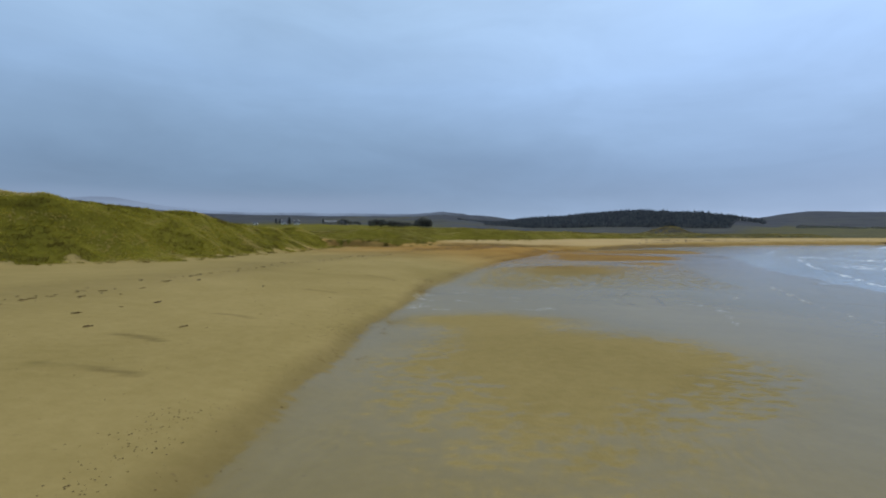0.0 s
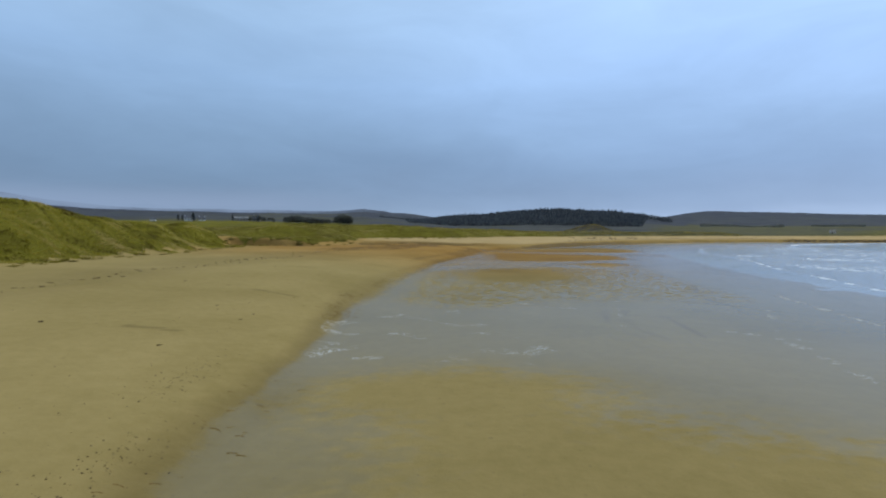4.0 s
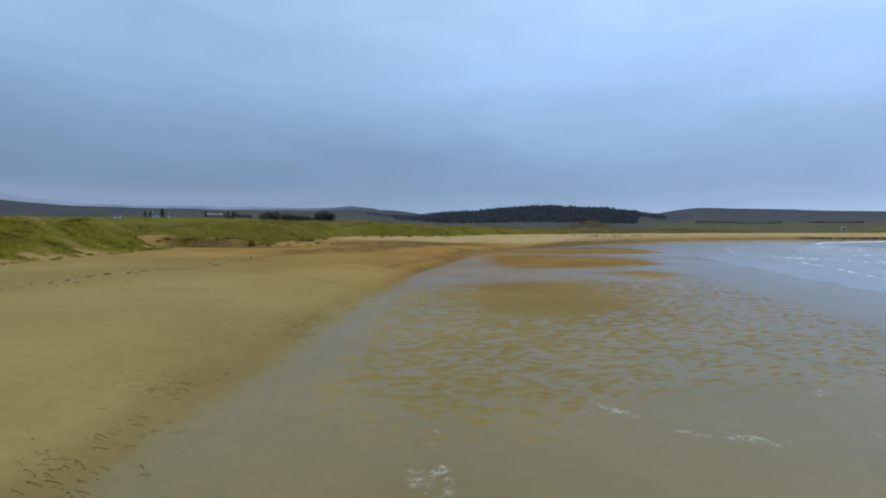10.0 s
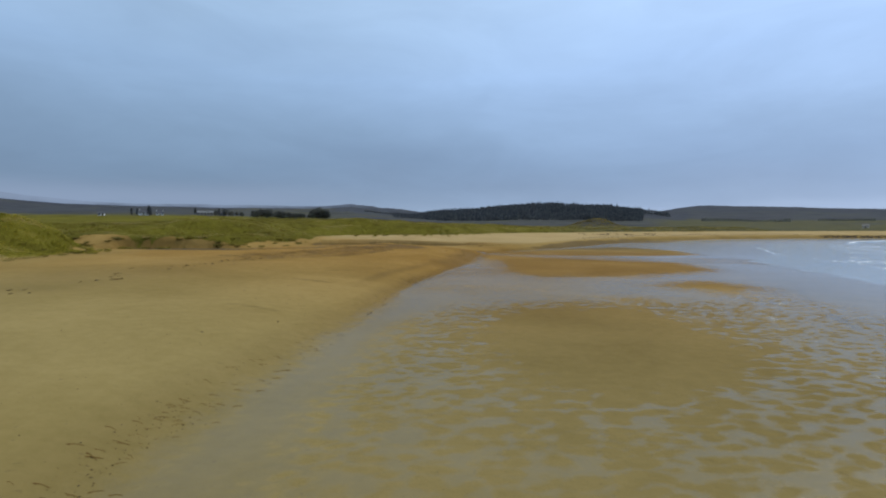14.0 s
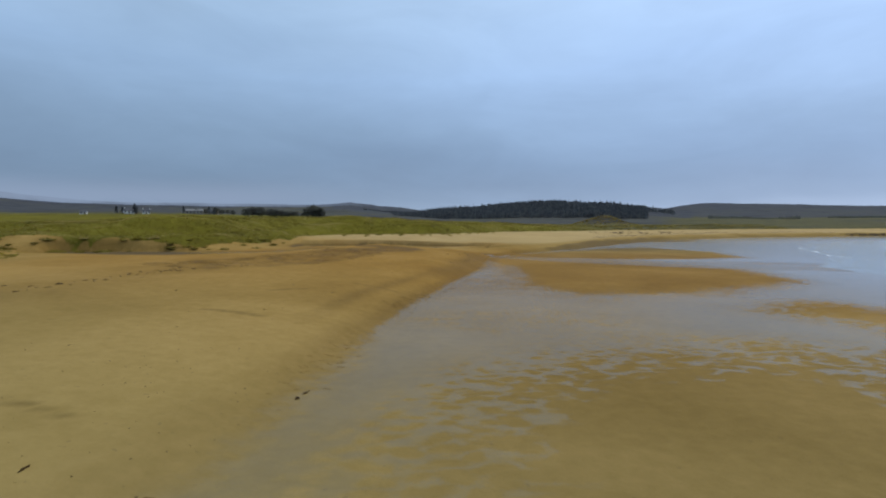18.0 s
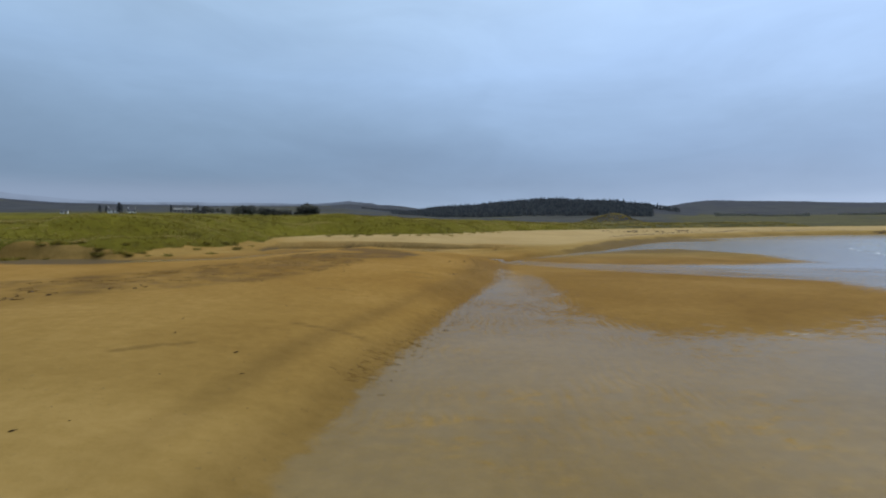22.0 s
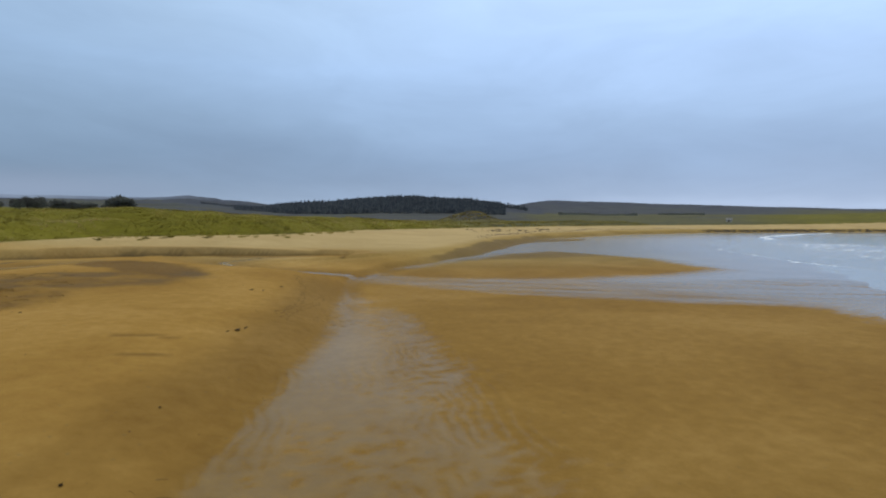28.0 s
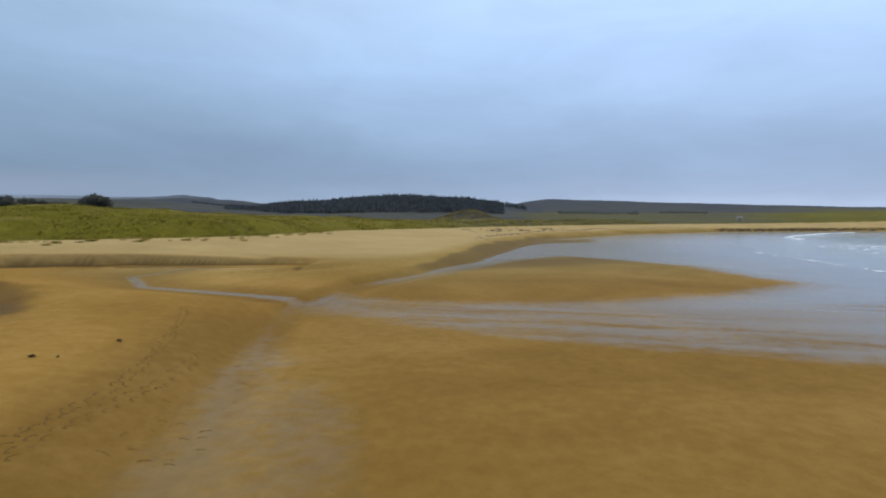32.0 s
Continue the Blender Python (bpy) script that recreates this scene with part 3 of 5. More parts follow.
    z = np.where(near & (sa < 14.5) & (gf < 0) & (gn < 0), np.minimum(z, cap), z)
    open_bed = bed * step(sa, 16, 13.5) * near
    z = z * (1 - open_bed) + np.minimum(z, level + 0.02) * open_bed
    cd, ca = line_distance(x, y, SCARP)
    cut = signed(x, y, SCARP + [(50, 243), (44, 250), (38, 256), (30, 259), (17, 257), (8, 254), (4, 250), (1.5, 240), (0, 234)]) + 0.5 * fuzz(x, y, 4, 2, 42)
    north = y > np.interp(x, [p[0] for p in SCARP], [p[1] for p in SCARP]) - 0.4
    lip = step(cut, 0.2, -0.5) * step(cd, 15, 3) * near * (y > 236) * (gf < 1) * north * step(x, 57, 51)
    top = np.interp(ca, range(8), (3.3, 3.75, 4.0, 4.15, 4.05, 3.6, 3.15, 2.5)) + 0.05 * fuzz(x, y, 6, 2, 44)
    z = z * (1 - lip) + np.maximum(z, top) * lip
    shelf = np.interp(ca, range(8), (2.8, 2.7, 2.6, 2.35, 2.2, 2.0, 2.0, 2.3)) + 0.05 * fuzz(x, y, 5, 2, 43)
    low = step(cut, -0.5, 0.6) * near
    z = z * (1 - low) + np.minimum(z, shelf) * low
    z = np.where(open_bed > 0.5, np.minimum(z, level + 0.03), z)
    # masks
    bare = np.full(x.shape, -60.0)
    for bar in BARS:
        bare = np.maximum(bare, signed(x, y, bar))
    calm = 1 - 0.85 * step(y, 174, 190) * step(y, 222, 214)
    wander = 1.7 * fuzz(x, y, 13, 3, 51) + 1.1 * fuzz(x, y, 3.6, 3, 52)
    # film: 0.5 is the water's edge, more is deeper
    film = np.clip(0.5 - (bare + calm * wander) / 15, 0, 1)
    mottled = step(y, 67, 82) * step(y, 140, 124) * step(d, -3, -9) * step(d, -52, -44)
    core = step(x, 14, 24) * step(y, 96, 106) * step(x, 40, 33)
    film = film + mottled * (1 - 0.7 * core) * (0.495 + 0.26 * (film - 0.5) - film)
    strip = step(y, 126, 140) * step(y, 186, 172) * step(d, -34, -20)
    wetter = 0.61 + 0.14 * (film - 0.5) + 0.12 * fuzz(0.3 * x - 0.1 * y, y + 0.35 * x, 3.2, 2, 57)
    film = film - strip * np.clip(film - wetter, 0, 1)
    film = film - 0.16 * step(y, 34, 24) * step(d, -26, -16) * np.clip(film - 0.5, 0, 1) * 2
    film = film - (0.04 * step(y, 168, 182) + 0.24 * step(y, 184, 208)) * step(y, 222, 212) * step(d, -20, -12)
    soft = 2.2 + 6.5 * step(y, 72, 88) * step(y, 146, 126) + 3.0 * step(y, 176, 190) * step(y, 222, 212)
    brink = 0.5 - (d + 0.65 + 0.12 * (soft - 2.2) + 0.6 * fuzz(x, y, 6, 3, 53) + np.interp(x, (90, 180), (0, 7))) / soft
    film = np.minimum(film, np.clip(brink, 0, 1))
    braid = fuzz((0.77 * x - 0.64 * y) / 12.0, (0.64 * x + 0.77 * y) / 1.1, 1.0, 3, 54)
    fan = step(sa, 11.5, 13.5) * step(sd - half, 6, 0) * near
    film = film * (1 - fan) + fan * np.clip(np.interp(sa, (12.5, 14, 15.5), (0.50, 0.54, 0.62)) + 0.17 * braid, 0, 1)
    film = np.maximum(film, np.clip(0.5 + (half - sd) / 1.3, 0, 0.95) * near * step(sa, 13.5, 11.5))
    lane, _ = line_distance(x, y, [(32, 168), (35.5, 178), (38.6, 188), (41.3, 199)])
    seep = step(lane + 0.5 * fuzz(x, y, 5, 2, 59), 5.5, 1.2) * step(y, 205, 193) * step(y, 168, 178)
    film = film * (1 - seep) + np.maximum(film, 0.555) * seep
    pond = step(sd - half, 0.6, -0.4) * near * step(sa, 3.4, 3.0)
    film = film * (1 - pond) + 0.46 * pond
    # the dark bank mirrored in the pond is painted as a dark tone
    lines = 0.9 * pond
    for pts in SWASH:
        q, _ = line_distance(x, y, pts)
        z = z + 0.03 * np.exp(-((q + 0.4 * fuzz(x, y, 6, 2, 55)) / 0.40) ** 2) * step(fuzz(x, y, 9, 2, 56), -0.5, 0.2) * step(d, -6, -12)
        # shaded edges of the spent waves, painted as thin dark lines
        lines = np.maximum(lines, 0.4 * step(q + 0.35 * fuzz(x, y, 3, 2, 58), 0.42, 0.05) * step(fuzz(x, y, 7, 2, 56), -0.4, 0.3))
    z = np.where(near, z + 0.09 * step(bare, -3, 5) * step(d, -1, -5), z)
    face = np.interp(x, (-60, -46, -28, -19, 20), (5.0, 5.0, 4.0, 0.8, 1.0)) * step(y, 195, 206) + 0.8
    grass = np.maximum(step(gn + 3.2 * fuzz(x, y, 6, 3, 61) + 2.6 * fuzz(x, y, 2.2, 2, 63), -0.5, 3.0), step(gf + np.where(x < -18, 3.8, 2.0) * fuzz(x, y, np.where(x < -18, 5.0, 7.0), 3, 62), face - 1.2, face + 1.8))
    moor = np.maximum(moor, 0.12 * np.exp(-((gf - face - 1.8) / 1.6) ** 2) * step(x, -26, -34) * (y < 235) * (0.6 + 0.4 * fuzz(x, y, 4, 2, 64)))
    damp_dark = np.interp(y, (70, 90, 125, 145), (0.58, 0.34, 0.34, 0.58)) * step(d + 0.7 * fuzz(x, y, 6, 3, 71), np.interp(y, (70, 90, 125, 145), (1.5, 3.2, 3.2, 2.0)), -0.3) * step(d, -4.5, -1.2)
    # wet sand of the inlet bank, with its turned-away slope's shade painted in
    damp_dark = np.maximum(damp_dark, 1.0 * step(d + 1.5 * fuzz(x, y, 9, 2, 74), np.interp(x, (60, 90, 170), (1.6, 4.6, 2.0)), np.interp(x, (60, 90, 170), (0.6, 3.4, 0.8))) * step(y, 238, 250) * step(x, 58, 70) * step(x, 200, 160))
    damp_dark = np.maximum(damp_dark, 0.42 * step(np.abs(d - 3.4 - 0.8 * fuzz(x, y, 16, 2, 73)), 1.5, 0.05) * step(y, 132, 150) * step(y, 206, 196))
    damp_dark = np.maximum(damp_dark, (0.20 + 0.20 * step(y, 140, 165)) * step(d, -1, -6) * near)
    # darker band along the lower berm slope
    damp_dark = np.maximum(damp_dark, 0.72 * step(d + 1.2 * fuzz(x, y, 12, 2, 75), 6.0, 1.5) * step(d, -2.5, -0.2) * step(y, 160, 182) * step(y, 222, 208))
    damp_dark = np.maximum(damp_dark, 0.5 * step(sd - half, 6, 0.5) * near)
    damp_dark = np.maximum(damp_dark, 0.9 * step(cut, -0.2, 0.2) * step(cut, 1.3, 0.6) * (y > 236))
    # thin darker streaks across the upper sand
    for i, (ax, ay, bx, by) in enumerate(STREAKS):
        q, along = line_distance(x, y, [(ax, ay), ((ax + bx) / 2, (ay + by) / 2 + 0.25), (bx, by)])
        damp_dark = np.maximum(damp_dark, 0.75 * step(q + 0.2 * fuzz(x, y, 1.1, 2, 72 + i), 0.36, 0.05))
    # the old strand line behind the berm, and mud where the stream has lain
    damp_dark = np.maximum(damp_dark, 0.45 * step(d, 20, 27) * step(d, 42, 32) * (y < 210) * (0.5 + 0.5 * fuzz(x, y, 11, 3, 81)))
    # darker line along the foot of the cut bank
    lines = np.maximum(lines, 0.75 * step(np.abs(cut - 0.45 + 0.2 * fuzz(x, y, 3, 2, 45)), 0.5, 0.1) * near * (y > 236) * step(x, 52, 44))
    mud = step(np.hypot((x - 18) / 13, (y - 212) / 8) + 0.22 * fuzz(x, y, 4, 3, 82), 1.0, 0.75)
    damp_dark = np.maximum(damp_dark, 0.95 * mud * (0.6 + 0.4 * fuzz(x, y, 2.0, 2, 83)))
    lines = np.maximum(lines, 0.5 * mud * step(fuzz(x, y, 2.2, 3, 92), -0.25, 0.35))
    trod = signed(x, y, TRODDEN) + 2.0 * fuzz(x, y, 5, 3, 85)
    damp_dark = np.maximum(damp_dark, step(trod, -1, 2) * (0.62 + 0.6 * fuzz(x, y, 1.6, 2, 86)))
    z = np.where(near, z + 0.12 * step(trod, 0, 3) * fuzz(x, y, 1.5, 2, 87), z)
    slime = signed(x, y, MIRE) + 1.6 * fuzz(x, y, 3.5, 3, 84)
    damp_dark = np.maximum(damp_dark, 1.0 * step(slime, -0.8, 0.8))
    warm = step(y + 0.35 * x + 14 * fuzz(x, y, 40, 2, 91), 95, 195)
    warm = warm * (1 - 0.5 * step(y + 0.3 * x, 238, 275))
    warm = np.maximum(warm, 0.95 * step(cd, 8, 3) * near * (y > 230))
    warm = warm * (1 - 0.35 * np.maximum(step(gf, -9, -1), step(gn, -12, -2)) * (x < 10))
    foam = np.zeros(x.shape)
    for pts, wide in FOAM:
        q, _ = line_distance(x, y, pts)
        foam = np.maximum(foam, 0.95 * step(q + 0.9 * fuzz(x, y, 2.4, 3, 95), 1.5 * wide, -0.3))
    foam = foam * step(d, 1.0, -0.4)
    silt = np.maximum(step((d + np.interp(y, (70, 110), (7, 14))) / np.interp(y, (70, 110), (46, 50)), 0, -1), np.interp(sa, (4, 6), (0.7, 0.3)) * step(sd - half, 0.3, -0.8) * near * step(sa, 13.0, 11.0))
    silt = silt * np.interp(x, (45, 100), (0.42, 1.0)) * (1 - 0.55 * step(y, 90, 68) * step(d, -48, -28))
    film = np.maximum(film, 0.24 * step(slime, -0.8, 0.8))
    silt = np.maximum(silt, 0.3 * step(slime, -0.8, 0.8))
    silt = np.maximum(silt, 0.4 * fan)
    mottle = np.maximum(np.maximum(0.22 * step(y, 52, 42) + 0.3 * step(y, 36, 26), 0.33 * step(y, 124, 138) * step(y, 190, 176)), np.maximum(0.8 * mottled, 0.10)) * (1 - 0.8 * fan) * step(d, 0.5, -1.0)
    ripples = step(y, 134, 146) * step(y, 200, 186) * step(d, -26, -16) + 0.5 * step(y, 28, 18)
    damp_dark = np.maximum(damp_dark, 0.40 * mottled)
    blown = 0.7 * step(y + 0.3 * x, 248, 285) * step(d + 1.5 * fuzz(x, y, 14, 2, 93), 3, 10) * (1 - low)
    return z, d, film, grass, foam, damp_dark, moor, warm, silt, mottle, lines, ripples, blown


TRODDEN = [(-14, 176), (-4, 186), (4, 200), (7, 217), (14, 220), (20, 207), (18.5, 195), (13.5, 185), (9, 176), (3, 168), (-8, 164)]
MIRE = [(11, 235), (19, 234), (24, 231), (27.5, 221), (28, 213), (25, 209.5), (21.5, 216), (16, 226)]
# low lines of spent waves crossing the flat
SWASH = [[(29.3, 81), (22.5, 70), (20, 64), (19.4, 60), (20.5, 56)], [(29, 77), (24.3, 69.6), (22, 64.6), (21.2, 61), (21.5, 56)], [(29, 72.5), (27, 67), (26, 63), (24.6, 58)], [(62, 118), (50, 97), (43.7, 87), (39, 78), (38.2, 73), (35.6, 67)],
         [(104, 166), (77, 118), (63, 90), (52, 70)], [(30, 88), (36, 76), (46, 62), (60, 44)], [(46, 110), (55, 124), (70, 142)], [(16.4, 60), (17.8, 57.8)]]
WAVES = [[(216, 318), (179, 277), (159, 252), (135, 218), (120, 180), (108, 157), (90, 127), (76, 96), (69, 82)], [(229, 310), (223, 298), (214, 284)]]
BREAKER = [(250, 297), (258, 306), (275, 317), (303, 328), (340, 338), (376, 343)]
GULF = [(258, 298), (300, 318), (390, 330), (600, 200), (800, -200), (400, -200), (262, 120), (222, 225), (236, 270)]
FOAM = [([(-3.6, 64.5), (-2.8, 67), (-1, 68)], 2.1), ([(-2.4, 59.6), (-1.2, 61.6), (-3, 63.6)], 1.7), ([(-3.2, 55), (-2.6, 56.8), (-1, 57)], 1.5), ([(0.9, 61), (2.1, 62.4), (3.3, 60.2)], 1.1),
        ([(4, 69.5), (5.9, 67.2), (7.3, 64.9), (9.4, 65)], 1.0), ([(7, 73), (8.8, 70.3)], 0.7), ([(5, 61.8), (9.5, 61.5), (13, 61), (17, 61.2)], 0.55), ([(9.8, 59), (12.6, 60.6)], 0.5),
        ([(4.6, 54), (6, 55.3), (8, 55.8), (9.2, 54.2), (11.4, 55.8)], 1.2), ([(0, 69.8), (2.1, 70), (3, 71.1)], 0.8), ([(4.3, 69.2), (6.6, 71)], 0.6), ([(7, 73.2), (8.6, 72.4), (8.8, 76)], 0.7), ([(8.6, 72.4), (8.8, 69.6)], 0.5),
        ([(11.4, 68), (12.6, 67.6)], 0.6), ([(14, 76.3), (17, 75.2), (21.4, 72.9)], 0.55), ([(16, 78.6), (17.4, 76)], 0.5), ([(-2, 55.5), (3, 53.5), (7, 53.6), (9.5, 52)], 0.7), ([(21, 57), (21, 64), (29, 80)], 0.35), ([(26, 46), (30, 57), (40, 70)], 0.5),
        ([(36, 100), (46, 120), (62, 134)], 0.5), ([(72, 121), (60, 100), (53, 87), (43, 61), (40, 50), (41, 42)], 0.55), ([(26, 62), (31, 57), (34, 50), (34, 40)], 0.4), ([(42, 154.6), (46.5, 155.2), (50, 155)], 0.6)]


def spaced(spans):
    """Grid lines: (from, to, first gap, last gap) joined end to end."""
    out = []
    for a, b, ga, gb in spans:
        n = max(2, int(round((b - a) / ((gb - ga) / math.log(gb / ga) if ga != gb else ga))))
        t = np.arange(n) / n
        out.append(a + (b - a) * ((gb / ga) ** t - 1) / (gb / ga - 1) if ga != gb else a + (b - a) * t)
    return np.concatenate(out + [[spans[-1][1]]])


def grid_faces(nx, ny):
    i = (np.arange(ny - 1)[:, None] * nx + np.arange(nx - 1)[None, :]).ravel()
    return np.stack([i, i + 1, i + nx + 1, i + nx], 1)


def mesh_from(name, verts, faces, mat, smooth=True):
    me = bpy.data.meshes.new(name)
    k = faces.shape[1]
    me.vertices.add(len(verts))
    me.vertices.foreach_set("co", np.asarray(verts, np.float32).ravel())
    me.loops.add(faces.size)
    me.loops.foreach_set("vertex_index", faces.astype(np.int32).ravel())
    me.polygons.add(len(faces))
    me.polygons.foreach_set("loop_start", np.arange(0, faces.size, k, dtype=np.int32))
    me.polygons.foreach_set("use_smooth", np.full(len(faces), smooth))
    me.update(calc_edges=True)
    me.materials.append(mat)
    return me


def paint(me, name, *channels):
    at = me.attributes.new(name, "FLOAT_COLOR", "POINT")
    data = np.ones((len(me.vertices), 4), np.float32)
    for i, c in enumerate(channels):
        data[:, i] = c
    at.data.foreach_set("color", data.ravel())


gx = spaced([(-4200, -420, 240, 14), (-420, -75, 14, 1.0), (-75, -14, 0.85, 0.5), (-14, 60, 0.36, 0.36), (60, 130, 0.5, 1.6), (130, 420, 1.6, 8), (420, 1700, 8, 26), (1700, 4200, 26, 240)])
gy = spaced([(-300, 2, 30, 0.6), (2, 245, 0.42, 0.42), (245, 272, 0.36, 0.36), (272, 300, 0.5, 0.9), (300, 460, 0.9, 3.5), (460, 1700, 3.5, 22), (1700, 4600, 22, 150)])
X, Y = np.meshgrid(gx, gy)
X, Y = X.ravel(), Y.ravel()
Z, SEAWARD, film, grass, foam, damp_dark, moor, warm, silt, mottle, lines, ripples, blown = ground_height(X, Y)
ground_mesh = mesh_from("ground", np.stack([X, Y, Z], 1), grid_faces(len(gx), len(gy)), M_GROUND)
paint(ground_mesh, "cover", film, grass, foam, silt)
paint(ground_mesh, "soil", damp_dark, moor, warm, mottle)
for field_name, field in (("dark_mark", lines), ("rippled", ripples), ("blown_dry", blown)):
    mark = ground_mesh.attributes.new(field_name, "FLOAT", "POINT")
    mark.data.foreach_set("value", field.astype(np.float32))
ground = tagged(new("ground", ground_mesh), "golden sand beach, wet tidal flat, grassy dunes and moorland hills", "ground", kind="structure")
GRID_Z = Z.reshape(len(gy), len(gx))
GRID_GRASS = grass.reshape(len(gy), len(gx))


def on_grid(field, x, y):
    i, j = np.clip(np.searchsorted(gx, x) - 1, 0, len(gx) - 2), np.clip(np.searchsorted(gy, y) - 1, 0, len(gy) - 2)
    u, v = (x - gx[i]) / (gx[i + 1] - gx[i]), (y - gy[j]) / (gy[j + 1] - gy[j])
    return (field[j, i] * (1 - u) + field[j, i + 1] * u) * (1 - v) + (field[j + 1, i] * (1 - u) + field[j + 1, i + 1] * u) * v


def height_at(x, y):
    return float(on_grid(GRID_Z, np.array([x], float), np.array([y], float))[0])


# the sea: a sheet with low swell, breaking in long curved lines off the flat
sx = spaced([(5, 40, 1.0, 1.0), (40, 200, 0.7, 0.9), (200, 520, 0.9, 5), (520, 4000, 5, 220)])
sy = spaced([(-300, 10, 30, 1.2), (10, 300, 0.9, 0.9), (300, 470, 0.9, 3.0)])
SX, SY = np.meshgrid(sx, sy)
SX, SY = SX.ravel(), SY.ravel()
sd_, _ = line_distance(SX, SY, SHORE)
out_ = np.where(inside(SX, SY, LAND), -sd_, sd_)
bend = out_ + 5.0 * fuzz(SX, SY, 60, 2, 101) + 1.2 * fuzz(SX, SY, 9, 2, 102)
swash = np.zeros(SX.shape)
sz = 0.17 + 0.03 * fuzz(SX, SY, 5, 2, 103)
for at_, wide, tall, strong, patchy in ((62, 0.5, 0.03, 0.42, 50), (104, 1.6, 0.06, 0.46, 70), (122, 1.4, 0.06, 0.42, 50), (190, 3.0, 0.5, 0.5, 40)):
    off = bend - at_
    here = step(fuzz(SX, SY, patchy, 2, at_), -0.75, 0.1)
    swash = np.maximum(swash, strong * here * np.where(off < 0, step(off, -wide * 0.5, 0), step(off, wide * 3.2, 0)))
    sz += tall * here * np.exp(-(off / (wide * 0.7)) ** 2)
for pts in WAVES:
    q, _ = line_distance(SX, SY, pts)
    swash = np.maximum(swash, 0.50 * step(q + 0.8 * fuzz(SX, SY, 5, 2, 106), 2.0, 0.0))
    sz += 0.05 * np.exp(-(q / 1.2) ** 2)
gulf = signed(SX, SY, GULF)
q, _ = line_distance(SX, SY, BREAKER)
swash = np.maximum(swash, np.where(gulf > 0, step(q, 1.8, 0.3), 0.62 * step(q + 2.0 * fuzz(SX, SY, 8, 2, 108), 5, 0.6)))
sz += 0.45 * np.exp(-(q / 2.5) ** 2)
wash = step(bend, 74, 84) * step(gulf, 4, -8) * step(SY, 40, 80)
swash = np.maximum(swash, wash * (0.40 + 0.16 * fuzz(SX, SY, 14, 3, 109)))
swash = np.maximum(swash, (0.28 + 0.10 * fuzz(SX, SY, 18, 3, 105)) * step(bend, 78, 90) * step(bend, 165, 135))
sz += 0.10 * step(out_, 70, 160) * np.sin(out_ / 3.4 + 2 * fuzz(SX, SY, 40, 2, 104))
sz -= 0.5 * step(out_, 30, 18)
sea_mesh = mesh_from("sea", np.stack([SX, SY, sz], 1), grid_faces(len(sx), len(sy)), M_SEA)
fo = sea_mesh.attributes.new("foam", "FLOAT", "POINT")
fo.data.foreach_set("value", swash.astype(np.float32))
fo = sea_mesh.attributes.new("deep", "FLOAT", "POINT")
fo.data.foreach_set("value", np.maximum(step(gulf, -4, 6), step(bend, 150, 190)).astype(np.float32))
tagged(new("sea", sea_mesh), "grey-blue shallow sea with long white breaking waves", "sea", kind="structure")


# ---- things ----
def part(name, bm, mat, parent, label=""):
    """One mesh object under a thing or a part."""
    me = bpy.data.meshes.new(name)
    bm.to_mesh(me)
    bm.free()
    me.materials.append(mat)
    ob = new(name, me)
    ob.parent = parent
    if label:
        ob["label"] = label
    return ob


def box(bm, x0, x1, y0, y1, z0, z1):
    vs = [bm.verts.new(p) for p in ((x0, y0, z0), (x1, y0, z0), (x1, y1, z0), (x0, y1, z0), (x0, y0, z1), (x1, y0, z1), (x1, y1, z1), (x0, y1, z1))]
    for f in ((0, 3, 2, 1), (4, 5, 6, 7), (0, 1, 5, 4), (1, 2, 6, 5), (2, 3, 7, 6), (3, 0, 4, 7)):
        bm.faces.new([vs[i] for i in f])
    return bm


def boxed(*spans):
    bm = bmesh.new()
    for s in spans:
        box(bm, *s)
    return bm


def gable_walls(length, deep, eaves, ridge):
    """House walls with pointed gables; length along x."""
    bm = bmesh.new()
    hl, hd = length / 2, deep / 2
    a = [bm.verts.new(p) for p in ((-hl, -hd, -0.6), (-hl, hd, -0.6), (-hl, hd, eaves), (-hl, 0, ridge), (-hl, -hd, eaves))]
    b = [bm.verts.new(p) for p in ((hl, -hd, -0.6), (hl, hd, -0.6), (hl, hd, eaves), (hl, 0, ridge), (hl, -hd, eaves))]
    bm.faces.new(a)
    bm.faces.new(b[::-1])
    for i in range(5):
        bm.faces.new((a[i], b[i], b[(i + 1) % 5], a[(i + 1) % 5]))
    bmesh.ops.recalc_face_normals(bm, faces=bm.faces)
    return bm


def roof_slope(length, deep, eaves, ridge, side, thick=0.18, over=0.3):
    bm = bmesh.new()
    hl, hd = length / 2 + over, deep / 2 + over
    drop = (ridge - eaves) / (deep / 2) * over
    low, high = eaves - drop, ridge
    ring = [(hl, 0, high + 0.03), (-hl, 0, high + 0.03), (-hl, side * hd, low + 0.03), (hl, side * hd, low + 0.03)]
    lo = [bm.verts.new(p) for p in ring]
    hi = [bm.verts.new((p[0], p[1], p[2] + thick)) for p in ring]
    bm.faces.new(lo)
    bm.faces.new(hi[::-1])
    for i in range(4):
        bm.faces.new((lo[i], hi[i], hi[(i + 1) % 4], lo[(i + 1) % 4]))
    bmesh.ops.recalc_face_normals(bm, faces=bm.faces)
    return bm


